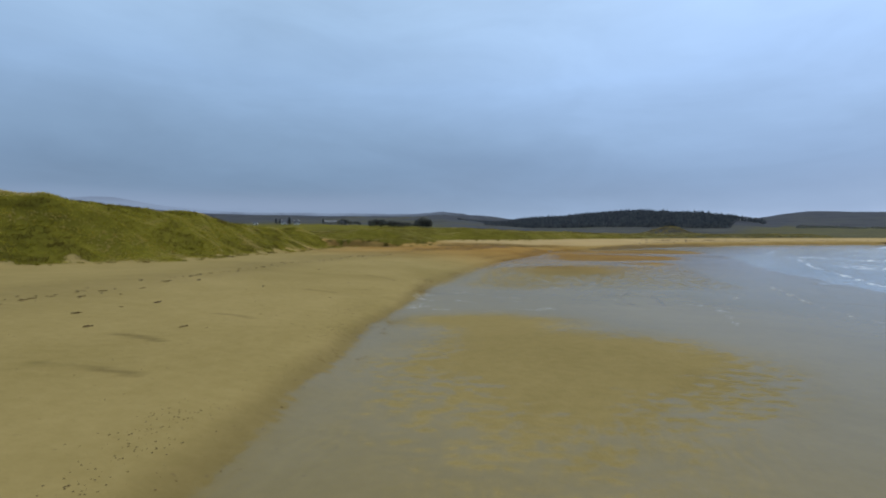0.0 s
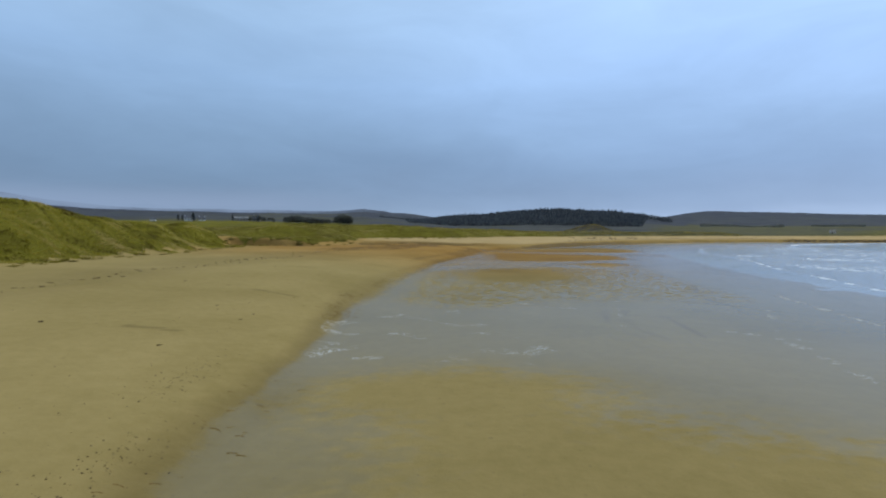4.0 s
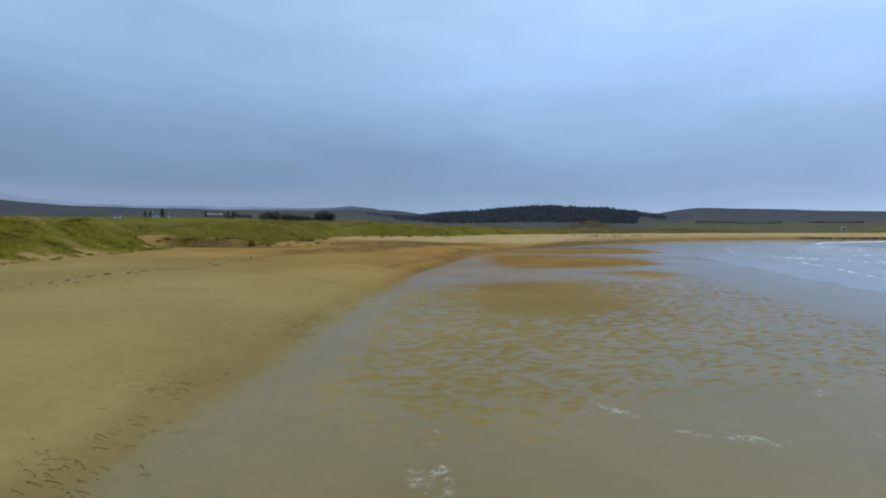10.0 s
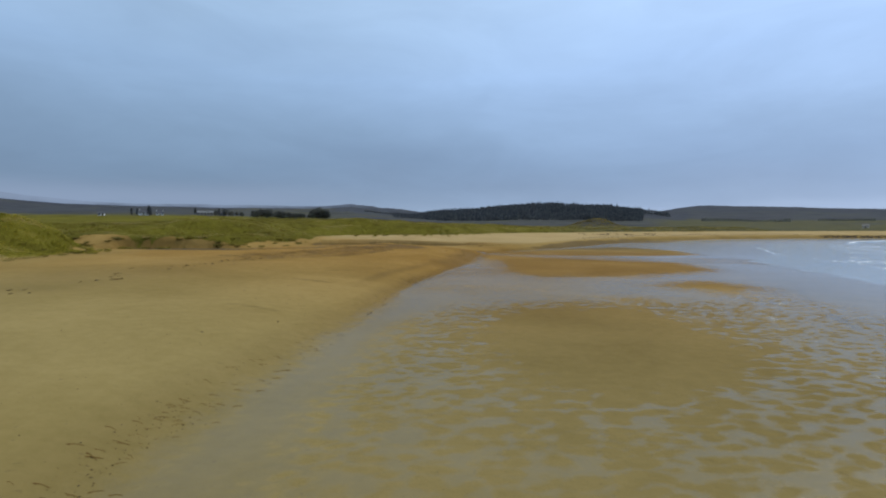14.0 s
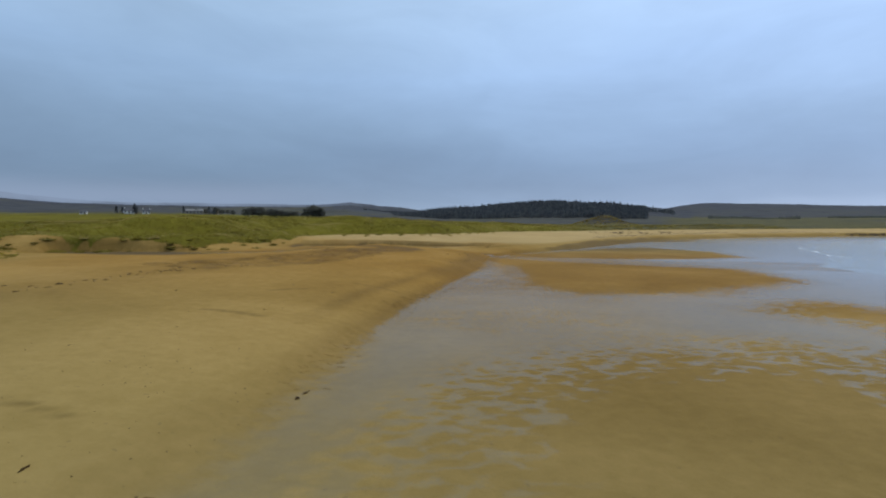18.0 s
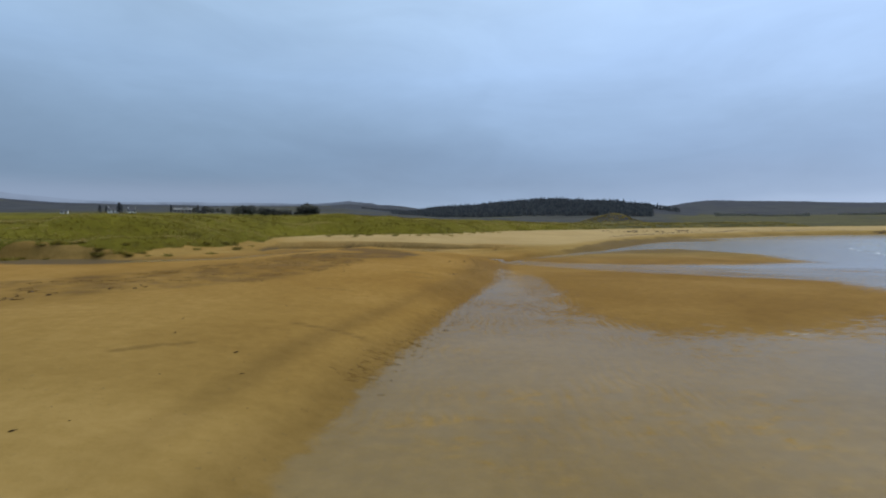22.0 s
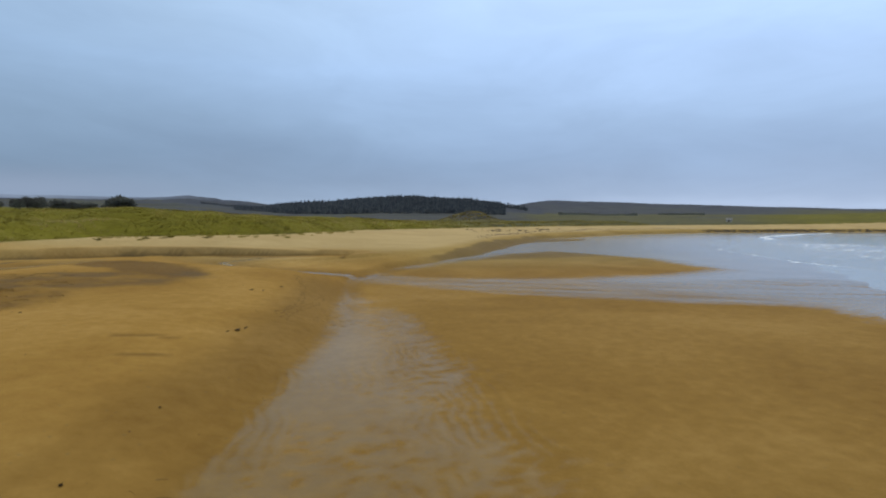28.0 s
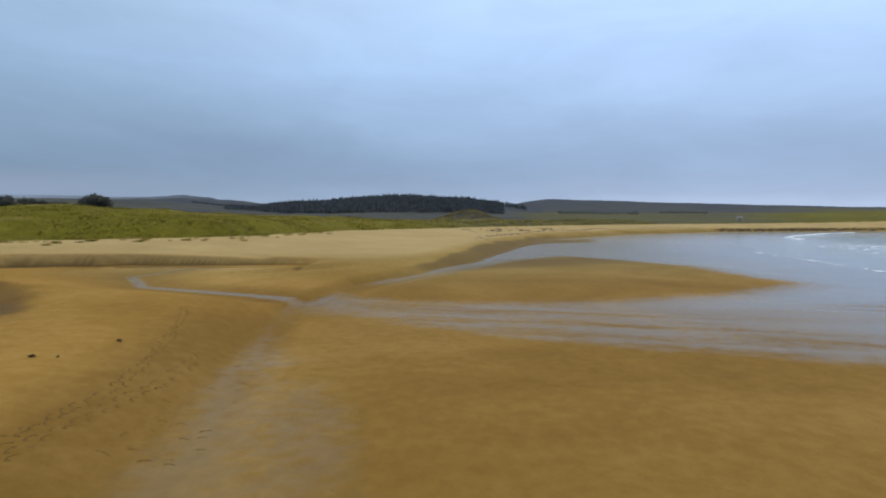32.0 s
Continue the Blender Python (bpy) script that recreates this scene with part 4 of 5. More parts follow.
def cottage(x, y, turn, length, deep, eaves, ridge, label, wall=M_LIME, roof=M_SLATE, bays=3, stacks=2, name="cottage", category="house"):
    ob = tagged(new(name), label, category)
    part("wall", gable_walls(length, deep, eaves, ridge), wall, ob)
    for side in (-1, 1):
        part("roof", roof_slope(length, deep, eaves, ridge, side), roof, ob)
    if stacks:
        for sx_ in ((-1, 1) if stacks == 2 else (1,)):
            cx = sx_ * (length / 2 - 0.45)
            st = part("chimney", boxed((cx - 0.4, cx + 0.4, -0.32, 0.32, ridge - 0.5, ridge + 1.0), (cx - 0.46, cx + 0.46, -0.38, 0.38, ridge + 1.0, ridge + 1.12)), wall, ob)
            part("chimney_pot", boxed((cx - 0.12, cx + 0.12, -0.12, 0.12, ridge + 1.12, ridge + 1.45)), M_TIN, st)
    hd = deep / 2
    for side in (-1, 1):
        for i in range(bays):
            wx = (i + 0.5) / bays * length - length / 2
            yy = side * hd
            if i == bays // 2 and side < 0:
                part("door", boxed((wx - 0.48, wx + 0.48, yy - 0.06, yy + 0.06, 0.0, 2.05)), M_BARK, ob)
                continue
            w = part("window", boxed((wx - 0.55, wx + 0.55, yy - 0.05, yy + 0.05, 0.9, 2.1)), M_PANE, ob)
            part("sill", boxed((wx - 0.62, wx + 0.62, yy - 0.10, yy + 0.10, 0.82, 0.90)), M_STONE, w)
    ob.matrix_basis = pose(x, y, height_at(x, y) + 0.1, 0, 0, turn)
    return ob


M_PALE = speckled("pale_stone", (0.40, 0.38, 0.34), (0.56, 0.54, 0.50), 1.4, 0.9, 0.5)
# houses on the plain behind the dunes
cottage(-185, 615, 14, 8.6, 5.2, 2.5, 4.4, "white limewashed cottage with a slate roof behind the dunes")
cottage(-173.5, 622, 20, 6.4, 4.6, 2.3, 4.0, "small white limewashed cottage with a slate roof")
cottage(-211, 590, 10, 5.0, 3.8, 2.1, 3.4, "low white outbuilding alone on the plain", bays=2, stacks=0, name="outbuilding", category="shed")
cottage(-137, 640, 10, 15.0, 6.6, 2.6, 4.4, "long low grey barn with a tin roof on the plain", wall=M_STONE, roof=M_TIN, bays=5, stacks=0, name="barn", category="barn")
cottage(-121, 648, -8, 6.5, 4.8, 2.4, 4.2, "grey stone cottage beside the long barn", wall=M_STONE, bays=3)
cottage(690, 1195, -32, 15.0, 7.5, 4.6, 7.4, "tall white farmhouse with a slate roof on the hillside", bays=4)
cottage(712, 1188, -25, 10.0, 5.5, 2.6, 4.6, "low white farm building beside the farmhouse", bays=3, stacks=0, name="farm_building", category="barn")
cottage(670, 1190, -40, 8.0, 5.0, 2.5, 4.4, "small white byre beside the farmhouse", bays=2, stacks=0, name="byre", category="barn")
cottage(424, 445, -52, 4.2, 3.6, 2.0, 3.4, "old pale stone byre with a stone-slab roof above the bay", wall=M_PALE, roof=M_STONE, bays=1, stacks=0, name="byre", category="barn")


# ---- trees ----
def flakes(rng, centres, size, count):
    """Leaf clumps: small bent triangles round each centre."""
    n = len(centres) * count
    c = np.repeat(centres, count, 0) + rng.normal(0, 1, (n, 3)) * np.repeat(size, count)[:, None] * (0.8, 0.8, 0.6)
    a = rng.normal(0, 1, (n, 3)) * np.repeat(size, count)[:, None] * 0.6
    b = rng.normal(0, 1, (n, 3)) * np.repeat(size, count)[:, None] * 0.6
    v = np.stack([c - a * 0.5, c + a * 0.5, c + b], 1).reshape(-1, 3)
    return v, np.arange(n * 3).reshape(-1, 3)


def trunk_mesh(rng, high, thick, limbs):
    bm = bmesh.new()

    def limb(p, q, r0, r1, sides=6):
        axis = (q - p).normalized()
        u = axis.orthogonal().normalized()
        w = axis.cross(u)
        ring = []
        for c, r in ((p, r0), (q, r1)):
            ring.append([bm.verts.new(c + (u * math.cos(k) + w * math.sin(k)) * r) for k in np.arange(sides) * 2 * math.pi / sides])
        for k in range(sides):
            bm.faces.new((ring[0][k], ring[0][(k + 1) % sides], ring[1][(k + 1) % sides], ring[1][k]))

    mid = Vector((rng.normal(0, 0.03) * high, rng.normal(0, 0.03) * high, high * 0.5))
    limb(Vector((0, 0, -0.5)), mid, thick, thick * 0.65)
    limb(mid, mid + Vector((0, 0, high * 0.42)), thick * 0.65, thick * 0.2)
    for i in range(limbs):
        h = high * rng.uniform(0.25, 0.7)
        t = rng.uniform(0, 2 * math.pi)
        p = Vector((mid.x * h / high * 2 if h < high / 2 else mid.x, mid.y * h / high * 2 if h < high / 2 else mid.y, h))
        limb(p, p + Vector((math.cos(t), math.sin(t), 0.7)) * high * 0.22, thick * 0.3, thick * 0.08, 5)
    return bm


def tree(seed, high, wide, conifer, label, name):
    rng = np.random.default_rng(seed)
    ob = tagged(new(name), label, "tree")
    part("trunk", trunk_mesh(rng, high, 0.22 + 0.02 * high, 3 if conifer else 7), M_BARK, ob)
    n = 90
    h = rng.uniform(0.10 if conifer else 0.28, 1.0, n)
    t = rng.uniform(0, 2 * math.pi, n)
    if conifer:
        r = wide * 0.5 * (1.02 - h) * rng.uniform(0.35, 1.1, n) ** 0.5
    else:
        r = wide * 0.5 * np.sqrt(np.clip(1 - ((h - 0.58) / 0.46) ** 2, 0.02, 1)) * rng.uniform(0.4, 1.08, n)
    c = np.stack([np.cos(t) * r, np.sin(t) * r, h * high], 1)
    v, f = flakes(rng, c, np.full(n, 0.085 * high if not conifer else 0.06 * high), 12)
    crown = new("crown", mesh_from("crown", v, f, M_CONIFER if conifer else M_BROAD, False))
    crown.parent = ob
    return ob


CONIFER = [tree(3 + i, 9.0, 4.4, True, "dark green conifer standing on the plain", "conifer") for i in range(2)]
BROAD = [tree(11 + i, 8.0, 7.5, False, "dark rounded broadleaf tree on the plain", "broadleaf_tree") for i in range(3)]
taken = set()


def stand(kind, i, x, y, scale, group):
    src = kind[i % len(kind)]
    m = pose(x, y, height_at(x, y), 0, 0, (i * 77) % 360) @ Matrix.Diagonal((scale, scale, scale * (0.9 + 0.2 * ((i * 37) % 10) / 10), 1))
    if src.name in taken:
        ob = copy_thing(src, m)
        ob.matrix_basis = m
    else:
        taken.add(src.name)
        src.matrix_basis = m
        ob = src
    return tagged(ob, group=group)


rng = np.random.default_rng(5)
for i, (x, y, s) in enumerate(((-195, 613, 0.8), (-179.5, 612, 0.95), (-181, 620, 0.8), (-192, 618, 0.7), (-144, 630, 0.75), (-122, 632, 0.85), (-117, 630, 0.7))):
    stand(CONIFER, i, x, y, s, "trees by the cottages")
for i in range(10):
    stand(BROAD, i, -134 + 3.6 * i + rng.normal(0, 1.5), 646 + rng.normal(0, 4), rng.uniform(0.5, 0.85), "trees by the barn")
# the tree belt on the plain, thickest at its seaward end
for i in range(26):
    u = i / 25
    stand(BROAD, i, -80 + 44 * u + rng.normal(0, 1.5), 594 + 8 * u + rng.normal(0, 4), (1.0 - 0.35 * u) * rng.uniform(0.75, 1.1), "tree belt")
for i in range(8):
    stand(BROAD, i + 1, -30 + 2.1 * i, 606 + rng.normal(0, 3), 1.0 + 0.32 * math.sin(math.pi * i / 7), "tree clump")
for i in range(8):
    stand(BROAD, i, 655 + 9 * i + rng.normal(0, 2), 1205 + rng.normal(0, 4), rng.uniform(0.8, 1.1), "trees by the farmhouse")


def wood(name, label, spots, high, mat):
    """Many far trees in one mesh: ragged tiered spires."""
    n, sides, tiers = len(spots), 6, 3
    vs, fs = [], []
    r = np.random.default_rng(len(spots))
    base = on_grid(GRID_Z, spots[:, 0], spots[:, 1])
    for k in range(tiers):
        z0, z1 = (0.08 + 0.28 * k) * high, (0.50 + 0.27 * k) * high
        rad = high * (0.26 - 0.065 * k)
        ang = np.arange(sides) * 2 * math.pi / sides + r.uniform(0, 1, (n, 1))
        rr = rad[:, None] * r.uniform(0.65, 1.3, (n, sides))
        ring = np.stack([spots[:, :1] + np.cos(ang) * rr, spots[:, 1:] + np.sin(ang) * rr, (base + z0)[:, None] + r.normal(0, 0.3, (n, sides))], 2)
        tip = np.stack([spots[:, 0] + r.normal(0, 0.2, n), spots[:, 1] + r.normal(0, 0.2, n), base + z1], 1)[:, None]
        off = len(vs) and sum(len(a) for a in vs)
        vs.append(np.concatenate([ring, tip], 1).reshape(-1, 3))
        i0 = off + np.arange(n)[:, None] * (sides + 1)
        for q in range(sides):
            fs.append(np.concatenate([i0 + q, i0 + (q + 1) % sides, i0 + sides], 1))
    return tagged(new(name, mesh_from(name, np.concatenate(vs), np.concatenate(fs), mat, False)), label, "woodland", kind="stuff")


def bearing_spots(rng, n, deg0, deg1, r0, r1):
    b, d = np.radians(rng.uniform(deg0, deg1, n)), rng.uniform(r0, r1, n)
    return np.stack([HILL_EYE[0] + np.sin(b) * d, HILL_EYE[1] + np.cos(b) * d], 1)


# low cloud lying along the inland hills, a backdrop sheet glowing in sky grey
def mist_material():
    m, nt, b = material("hill_cloud", 1.0)
    nt.nodes.remove(b)
    g = nt.nodes.new("ShaderNodeNewGeometry")
    cut_ = nt.nodes.new("ShaderNodeSeparateXYZ")
    nt.links.new(g.outputs["Position"], cut_.inputs[0])
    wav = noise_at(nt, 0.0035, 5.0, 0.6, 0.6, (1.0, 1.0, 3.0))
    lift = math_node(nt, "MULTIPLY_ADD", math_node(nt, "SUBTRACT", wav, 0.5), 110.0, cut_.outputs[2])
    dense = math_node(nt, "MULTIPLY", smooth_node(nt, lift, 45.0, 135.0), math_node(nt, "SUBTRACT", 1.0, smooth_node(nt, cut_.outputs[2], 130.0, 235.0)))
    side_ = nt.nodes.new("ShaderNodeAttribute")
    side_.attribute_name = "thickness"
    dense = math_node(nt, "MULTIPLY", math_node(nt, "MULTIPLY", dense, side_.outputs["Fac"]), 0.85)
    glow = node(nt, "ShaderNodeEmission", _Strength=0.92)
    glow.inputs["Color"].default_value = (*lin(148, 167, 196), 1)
    clear = nt.nodes.new("ShaderNodeBsdfTransparent")
    both = nt.nodes.new("ShaderNodeMixShader")
    nt.links.new(dense, both.inputs[0])
    nt.links.new(clear.outputs[0], both.inputs[1])
    nt.links.new(glow.outputs[0], both.inputs[2])
    nt.links.new(both.outputs[0], nt.nodes["Material Output"].inputs["Surface"])
    return m


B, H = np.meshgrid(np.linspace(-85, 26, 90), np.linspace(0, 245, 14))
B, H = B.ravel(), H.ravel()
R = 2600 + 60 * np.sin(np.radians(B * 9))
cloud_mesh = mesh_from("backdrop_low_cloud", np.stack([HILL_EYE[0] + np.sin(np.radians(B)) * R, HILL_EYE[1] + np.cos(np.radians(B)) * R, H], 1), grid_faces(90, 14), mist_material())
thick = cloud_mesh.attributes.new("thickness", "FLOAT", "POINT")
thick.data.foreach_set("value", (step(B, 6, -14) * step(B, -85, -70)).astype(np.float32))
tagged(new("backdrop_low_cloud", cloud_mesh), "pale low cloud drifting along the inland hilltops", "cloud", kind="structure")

rng = np.random.default_rng(8)
spots = np.concatenate([bearing_spots(rng, 7600, 4.0, 31.0, 860, 1400), bearing_spots(rng, 260, 1.0, 5.5, 1150, 1380), bearing_spots(rng, 120, 30, 33.5, 1180, 1300)])
taper = np.clip((np.degrees(np.arctan2(spots[:, 0] - HILL_EYE[0], spots[:, 1] - HILL_EYE[1])) - 0.5) / 11, 0.4, 1.0)
wood("conifer_forest", "dark conifer plantation covering the low hill", spots, np.where(rng.uniform(0, 1, len(spots)) < 0.06, rng.uniform(10.5, 14, len(spots)), rng.uniform(0.35, 1.0, len(spots)) ** 0.8 * 10.5) * taper, M_CONIFER)
spots = np.concatenate([bearing_spots(rng, 520, 36.5, 40.5, 1000, 1140), bearing_spots(rng, 260, 40, 44.0, 980, 1040), bearing_spots(rng, 420, 46, 50, 1050, 1120)])
wood("shelter_belt", "dark strips of woodland on the far moor", spots, rng.uniform(1.6, 4.6, len(spots)) * np.clip(0.75 + 0.8 * fuzz(spots[:, 0], spots[:, 1], 30, 2, 6), 0.15, 1.4), M_BELT)


# ---- marram grass on the dunes ----
def blades(name, px, py, high, count, wide, seed, mat=M_MARRAM, base=None):
    r = np.random.default_rng(seed)
    n = len(px)
    pz = on_grid(GRID_Z, px, py) if base is None else base
    m = n * count
    rep_ = lambda a: np.repeat(a, count)
    t = r.uniform(0, 2 * math.pi, m)
    spread = r.uniform(0.02, 0.32, m)
    bx, by = rep_(px) + np.cos(t) * spread, rep_(py) + np.sin(t) * spread
    h = rep_(high) * r.uniform(0.55, 1.1, m)
    lean = h * r.uniform(0.7, 1.9, m)
    wx, wy = np.cos(t + 1.57), np.sin(t + 1.57)
    w = wide * r.uniform(0.6, 1.3, m) / 2
    wind = 0.25 * h
    z = rep_(pz) - 0.08
    v = np.stack([np.stack([bx - wx * w, by - wy * w, z], 1), np.stack([bx + wx * w, by + wy * w, z], 1),
                  np.stack([bx + np.cos(t) * lean - wind, by + np.sin(t) * lean + wind * 0.3, z + h], 1)], 1).reshape(-1, 3)
    return mesh_from(name, v, np.arange(m * 3).reshape(-1, 3), mat, False)


def scatter(rng, n, x0, x1, y0, y1, cover=0.5):
    x, y = rng.uniform(x0, x1, n), rng.uniform(y0, y1, n)
    keep = on_grid(GRID_GRASS, x, y) > cover
    clumpy = fuzz(x, y, 2.6, 2, 7) + rng.uniform(-0.9, 0.9, n) > -0.8
    return x[keep & clumpy], y[keep & clumpy]


rng = np.random.default_rng(21)
x, y = scatter(rng, 44000, -84, -36, 62, 204, 0.3)
tagged(new("dune_grass", blades("dune_grass", x, y, rng.uniform(0.22, 0.55, len(x)), 8, 0.10, 1)), "yellow-green marram grass covering the near dune", "grass", kind="stuff")
x, y = scatter(rng, 60000, -75, 95, 206, 372)
tagged(new("dune_grass", blades("dune_grass", x, y, rng.uniform(0.2, 0.5, len(x)), 6, 0.13, 2, M_LINKS)), "yellow-green marram grass on the dunes behind the stream", "grass", kind="stuff")
x, y = scatter(rng, 16000, 90, 330, 320, 520)
tagged(new("dune_grass", blades("dune_grass", x, y, rng.uniform(0.5, 1.0, len(x)), 5, 0.30, 3, M_LINKS)), "olive rough grass at the head of the bay", "grass", kind="stuff")


M_BRACKEN = blade_material("dead_bracken", [(0.1, (0.125, 0.095, 0.032)), (0.5, (0.205, 0.165, 0.050)), (1.0, (0.28, 0.22, 0.08))])
x, y = rng.normal(226, 17, 2600), rng.normal(524, 20, 2600)
keep = ((x - 226) * 0.88 - (y - 524) * 0.47) ** 2 / 625 + ((x - 226) * 0.47 + (y - 524) * 0.88) ** 2 / 1600 < 1
x, y = x[keep], y[keep]
tagged(new("bracken", blades("bracken", x, y, rng.uniform(0.4, 0.8, len(x)), 6, 0.4, 4, M_BRACKEN)), "brown dead bracken covering the mound behind the bay", "bracken", kind="stuff")


def tussock_mesh(seed, wide):
    r = np.random.default_rng(seed)
    n = 26
    a, d = r.uniform(0, 6.28, n), wide * np.sqrt(r.uniform(0, 1, n))
    px, py = np.cos(a) * d, np.sin(a) * d
    return blades("grass_tuft", px, py, r.uniform(0.35, 0.8, n) * (1.2 - 0.5 * d / wide), 7, 0.10, seed, M_LINKS, base=0.12 * wide * (1 - (d / wide) ** 2))


def tussock(seed, wide):
    ob = tagged(new("grass_tussock"), "isolated tussock of marram grass on bare sand", "grass tussock", "tussocks on the sand")
    bm = bmesh.new()
    bmesh.ops.create_icosphere(bm, subdivisions=2, radius=wide * 0.85)
    for v in bm.verts:
        v.co.z = v.co.z * 0.2 * (1 + 0.25 * noise.noise(v.co * 2))
    part("mound", bm, M_TURF, ob)
    b = new("grass_tuft", tussock_mesh(seed, wide))
    b.parent = ob
    return ob


M_TURF = speckled("tussock_turf", (0.13, 0.112, 0.030), (0.22, 0.185, 0.06), 2.5, 0.9, 0.5)
TUSSOCKS = [tussock(31 + i, 0.75 + 0.15 * i) for i in range(3)]
rng = np.random.default_rng(44)
spots = []
for i in range(44):
    u = (i / 43) ** 1.4
    q = 9 + 62 * u + rng.normal(0, 1.5)
    spots.append((q, float(np.interp(q, (9, 25, 49, 86), (278, 283, 289, 337))) - rng.uniform(-1.0, 1.0) - 7.0 * rng.uniform() ** 2, rng.uniform(0.3, 0.95)))
for i in range(42):
    q = -70 + 56 * i / 41 + rng.normal(0, 1.2)
    spots.append((q, 217.5 + rng.uniform(-2.4, 3.2), rng.uniform(0.5, 1.5)))
for i in range(10):
    spots.append((-8 + rng.normal(0, 2.0), 222 + 4 * i + rng.normal(0, 1), rng.uniform(0.6, 1.2)))
for i in range(56):
    q = 82 + 108 * i / 55 + rng.normal(0, 1.2)
    spots.append((float(np.interp(q, (80, 91, 110, 130, 152, 172, 190), (-60, -50, -45.5, -42.5, -39.5, -37.5, -37.5))) + 3.2 * rng.uniform() ** 1.6 - 0.8, q, rng.uniform(0.3, 0.95)))
for i, (x, y, s) in enumerate(spots):
    m = pose(x, y, height_at(x, y) - 0.10 * s, 0, 0, i * 67) @ Matrix.Diagonal((s, s, s, 1))
    if i < 3:
        TUSSOCKS[i].matrix_basis = m
    else:
        copy_thing(TUSSOCKS[i % 3], m).matrix_basis = m


# ---- strand line: kelp, stones, prints ----
def weed(seed):
    r = np.random.default_rng(seed)
    bm = bmesh.new()
    for k in range(7):
        a, l = r.uniform(0, 6.28), r.uniform(0.22, 0.55)
        c = Vector((r.normal(0, 0.12), r.normal(0, 0.12), 0.02))
        d, s = Vector((math.cos(a), math.sin(a), 0)), Vector((-math.sin(a), math.cos(a), 0))
        rows = []
        for j in range(5):
            u = j / 4
            w = 0.07 * math.sin(math.pi * (0.15 + 0.8 * u)) + 0.015
            mid = c + d * l * (u - 0.3) + s * 0.06 * math.sin(4 * u + k)
            z = 0.05 + 0.07 * math.sin(3 * u + k) * (1 - u * 0.5)
            rows.append([bm.verts.new(mid - s * w + Vector((0, 0, -0.03))), bm.verts.new(mid + Vector((0, 0, z))), bm.verts.new(mid + s * w + Vector((0, 0, -0.03)))])
        for p, q in zip(rows, rows[1:]):
            for j in range(2):
                bm.faces.new((p[j], p[j + 1], q[j + 1], q[j]))
    me = bpy.data.meshes.new("kelp_clump")
    bm.to_mesh(me)
    bm.free()
    me.materials.append(M_WEED)
    return me


WEEDS = [weed(60 + i) for i in range(4)]
rng = np.random.default_rng(77)
STRAND = ((-37, 28), (-34, 40), (-32, 51), (-30, 78), (-27, 100), (-21, 117), (-18, 127), (-12, 151), (-7, 165), (1, 171))
places = []
for i in range(250):
    u = (i + rng.uniform()) / 250 * (len(STRAND) - 1)
    k = int(u)
    f = u - k
    x = STRAND[k][0] * (1 - f) + STRAND[k + 1][0] * f
    y = STRAND[k][1] * (1 - f) + STRAND[k + 1][1] * f
    if float(fuzz(np.array([x]), np.array([y]), 8, 2, 46)[0]) < -0.5:
        continue
    off = 0.5 if rng.uniform() < 0.65 else 2.0
    places.append((x + rng.normal(0, off) + 0.8 * math.sin(y / 4), y + rng.normal(0, 0.8), rng.uniform(0.15, 0.46) * (1.0 if rng.uniform() < 0.8 else 1.8)))
places += [(29.3, 187.3, 0.6), (29.9, 188.0, 0.4), (28.8, 186.8, 0.3), (34.4, 204.8, 0.5), (31.4, 201.8, 0.5), (32.4, 201.8, 0.32), (10.9, 125.2, 0.4), (11.2, 126.0, 0.35), (-22.5, 33, 0.6), (-17.3, 35, 0.5), (-26, 37, 0.6), (-24, 44, 0.7), (-20, 58, 0.5)]
for i in range(36):
    y = rng.uniform(8, 200)
    places.append((float(np.interp(y, (15, 76, 105, 150, 191), (-8, -2.5, 3, 17, 35))) - rng.uniform(1.5, 20), y, rng.uniform(0.15, 0.35)))
for i, (x, y, s) in enumerate(places):
    ob = tagged(new("kelp_clump", WEEDS[i % 4]), "dark brown clump of kelp washed up on the sand", "seaweed", "strand line kelp")
    ob.matrix_basis = pose(x, y, height_at(x, y) + 0.01, 0, 0, 78 + (i * 53) % 61 - 30) @ Matrix.Diagonal((s * 1.7, s * 0.75, s, 1))


def pebbles(name, label, px, py, size, mat, seed, squash=0.5):
    """Small irregular lumps in one mesh."""
    r = np.random.default_rng(seed)
    base = np.array([(1, 0, 0), (0, 1, 0), (-1, 0, 0), (0, -1, 0), (0, 0, 1), (0, 0, -0.5)], float)
    tri = np.array([(0, 1, 4), (1, 2, 4), (2, 3, 4), (3, 0, 4), (1, 0, 5), (2, 1, 5), (3, 2, 5), (0, 3, 5)])
    n = len(px)
    v = base[None] * r.uniform(0.6, 1.3, (n, 6, 1)) * size[:, None, None] * (1, 1, squash)
    a = r.uniform(0, 6.28, n)
    c, s = np.cos(a)[:, None], np.sin(a)[:, None]
    v = np.stack([v[..., 0] * c - v[..., 1] * s + px[:, None], v[..., 0] * s + v[..., 1] * c + py[:, None], v[..., 2] + on_grid(GRID_Z, px, py)[:, None]], 2)
    f = (np.arange(n)[:, None, None] * 6 + tri[None]).reshape(-1, 3)
    return tagged(new(name, mesh_from(name, v.reshape(-1, 3), f, mat, False)), label, "debris", kind="stuff")


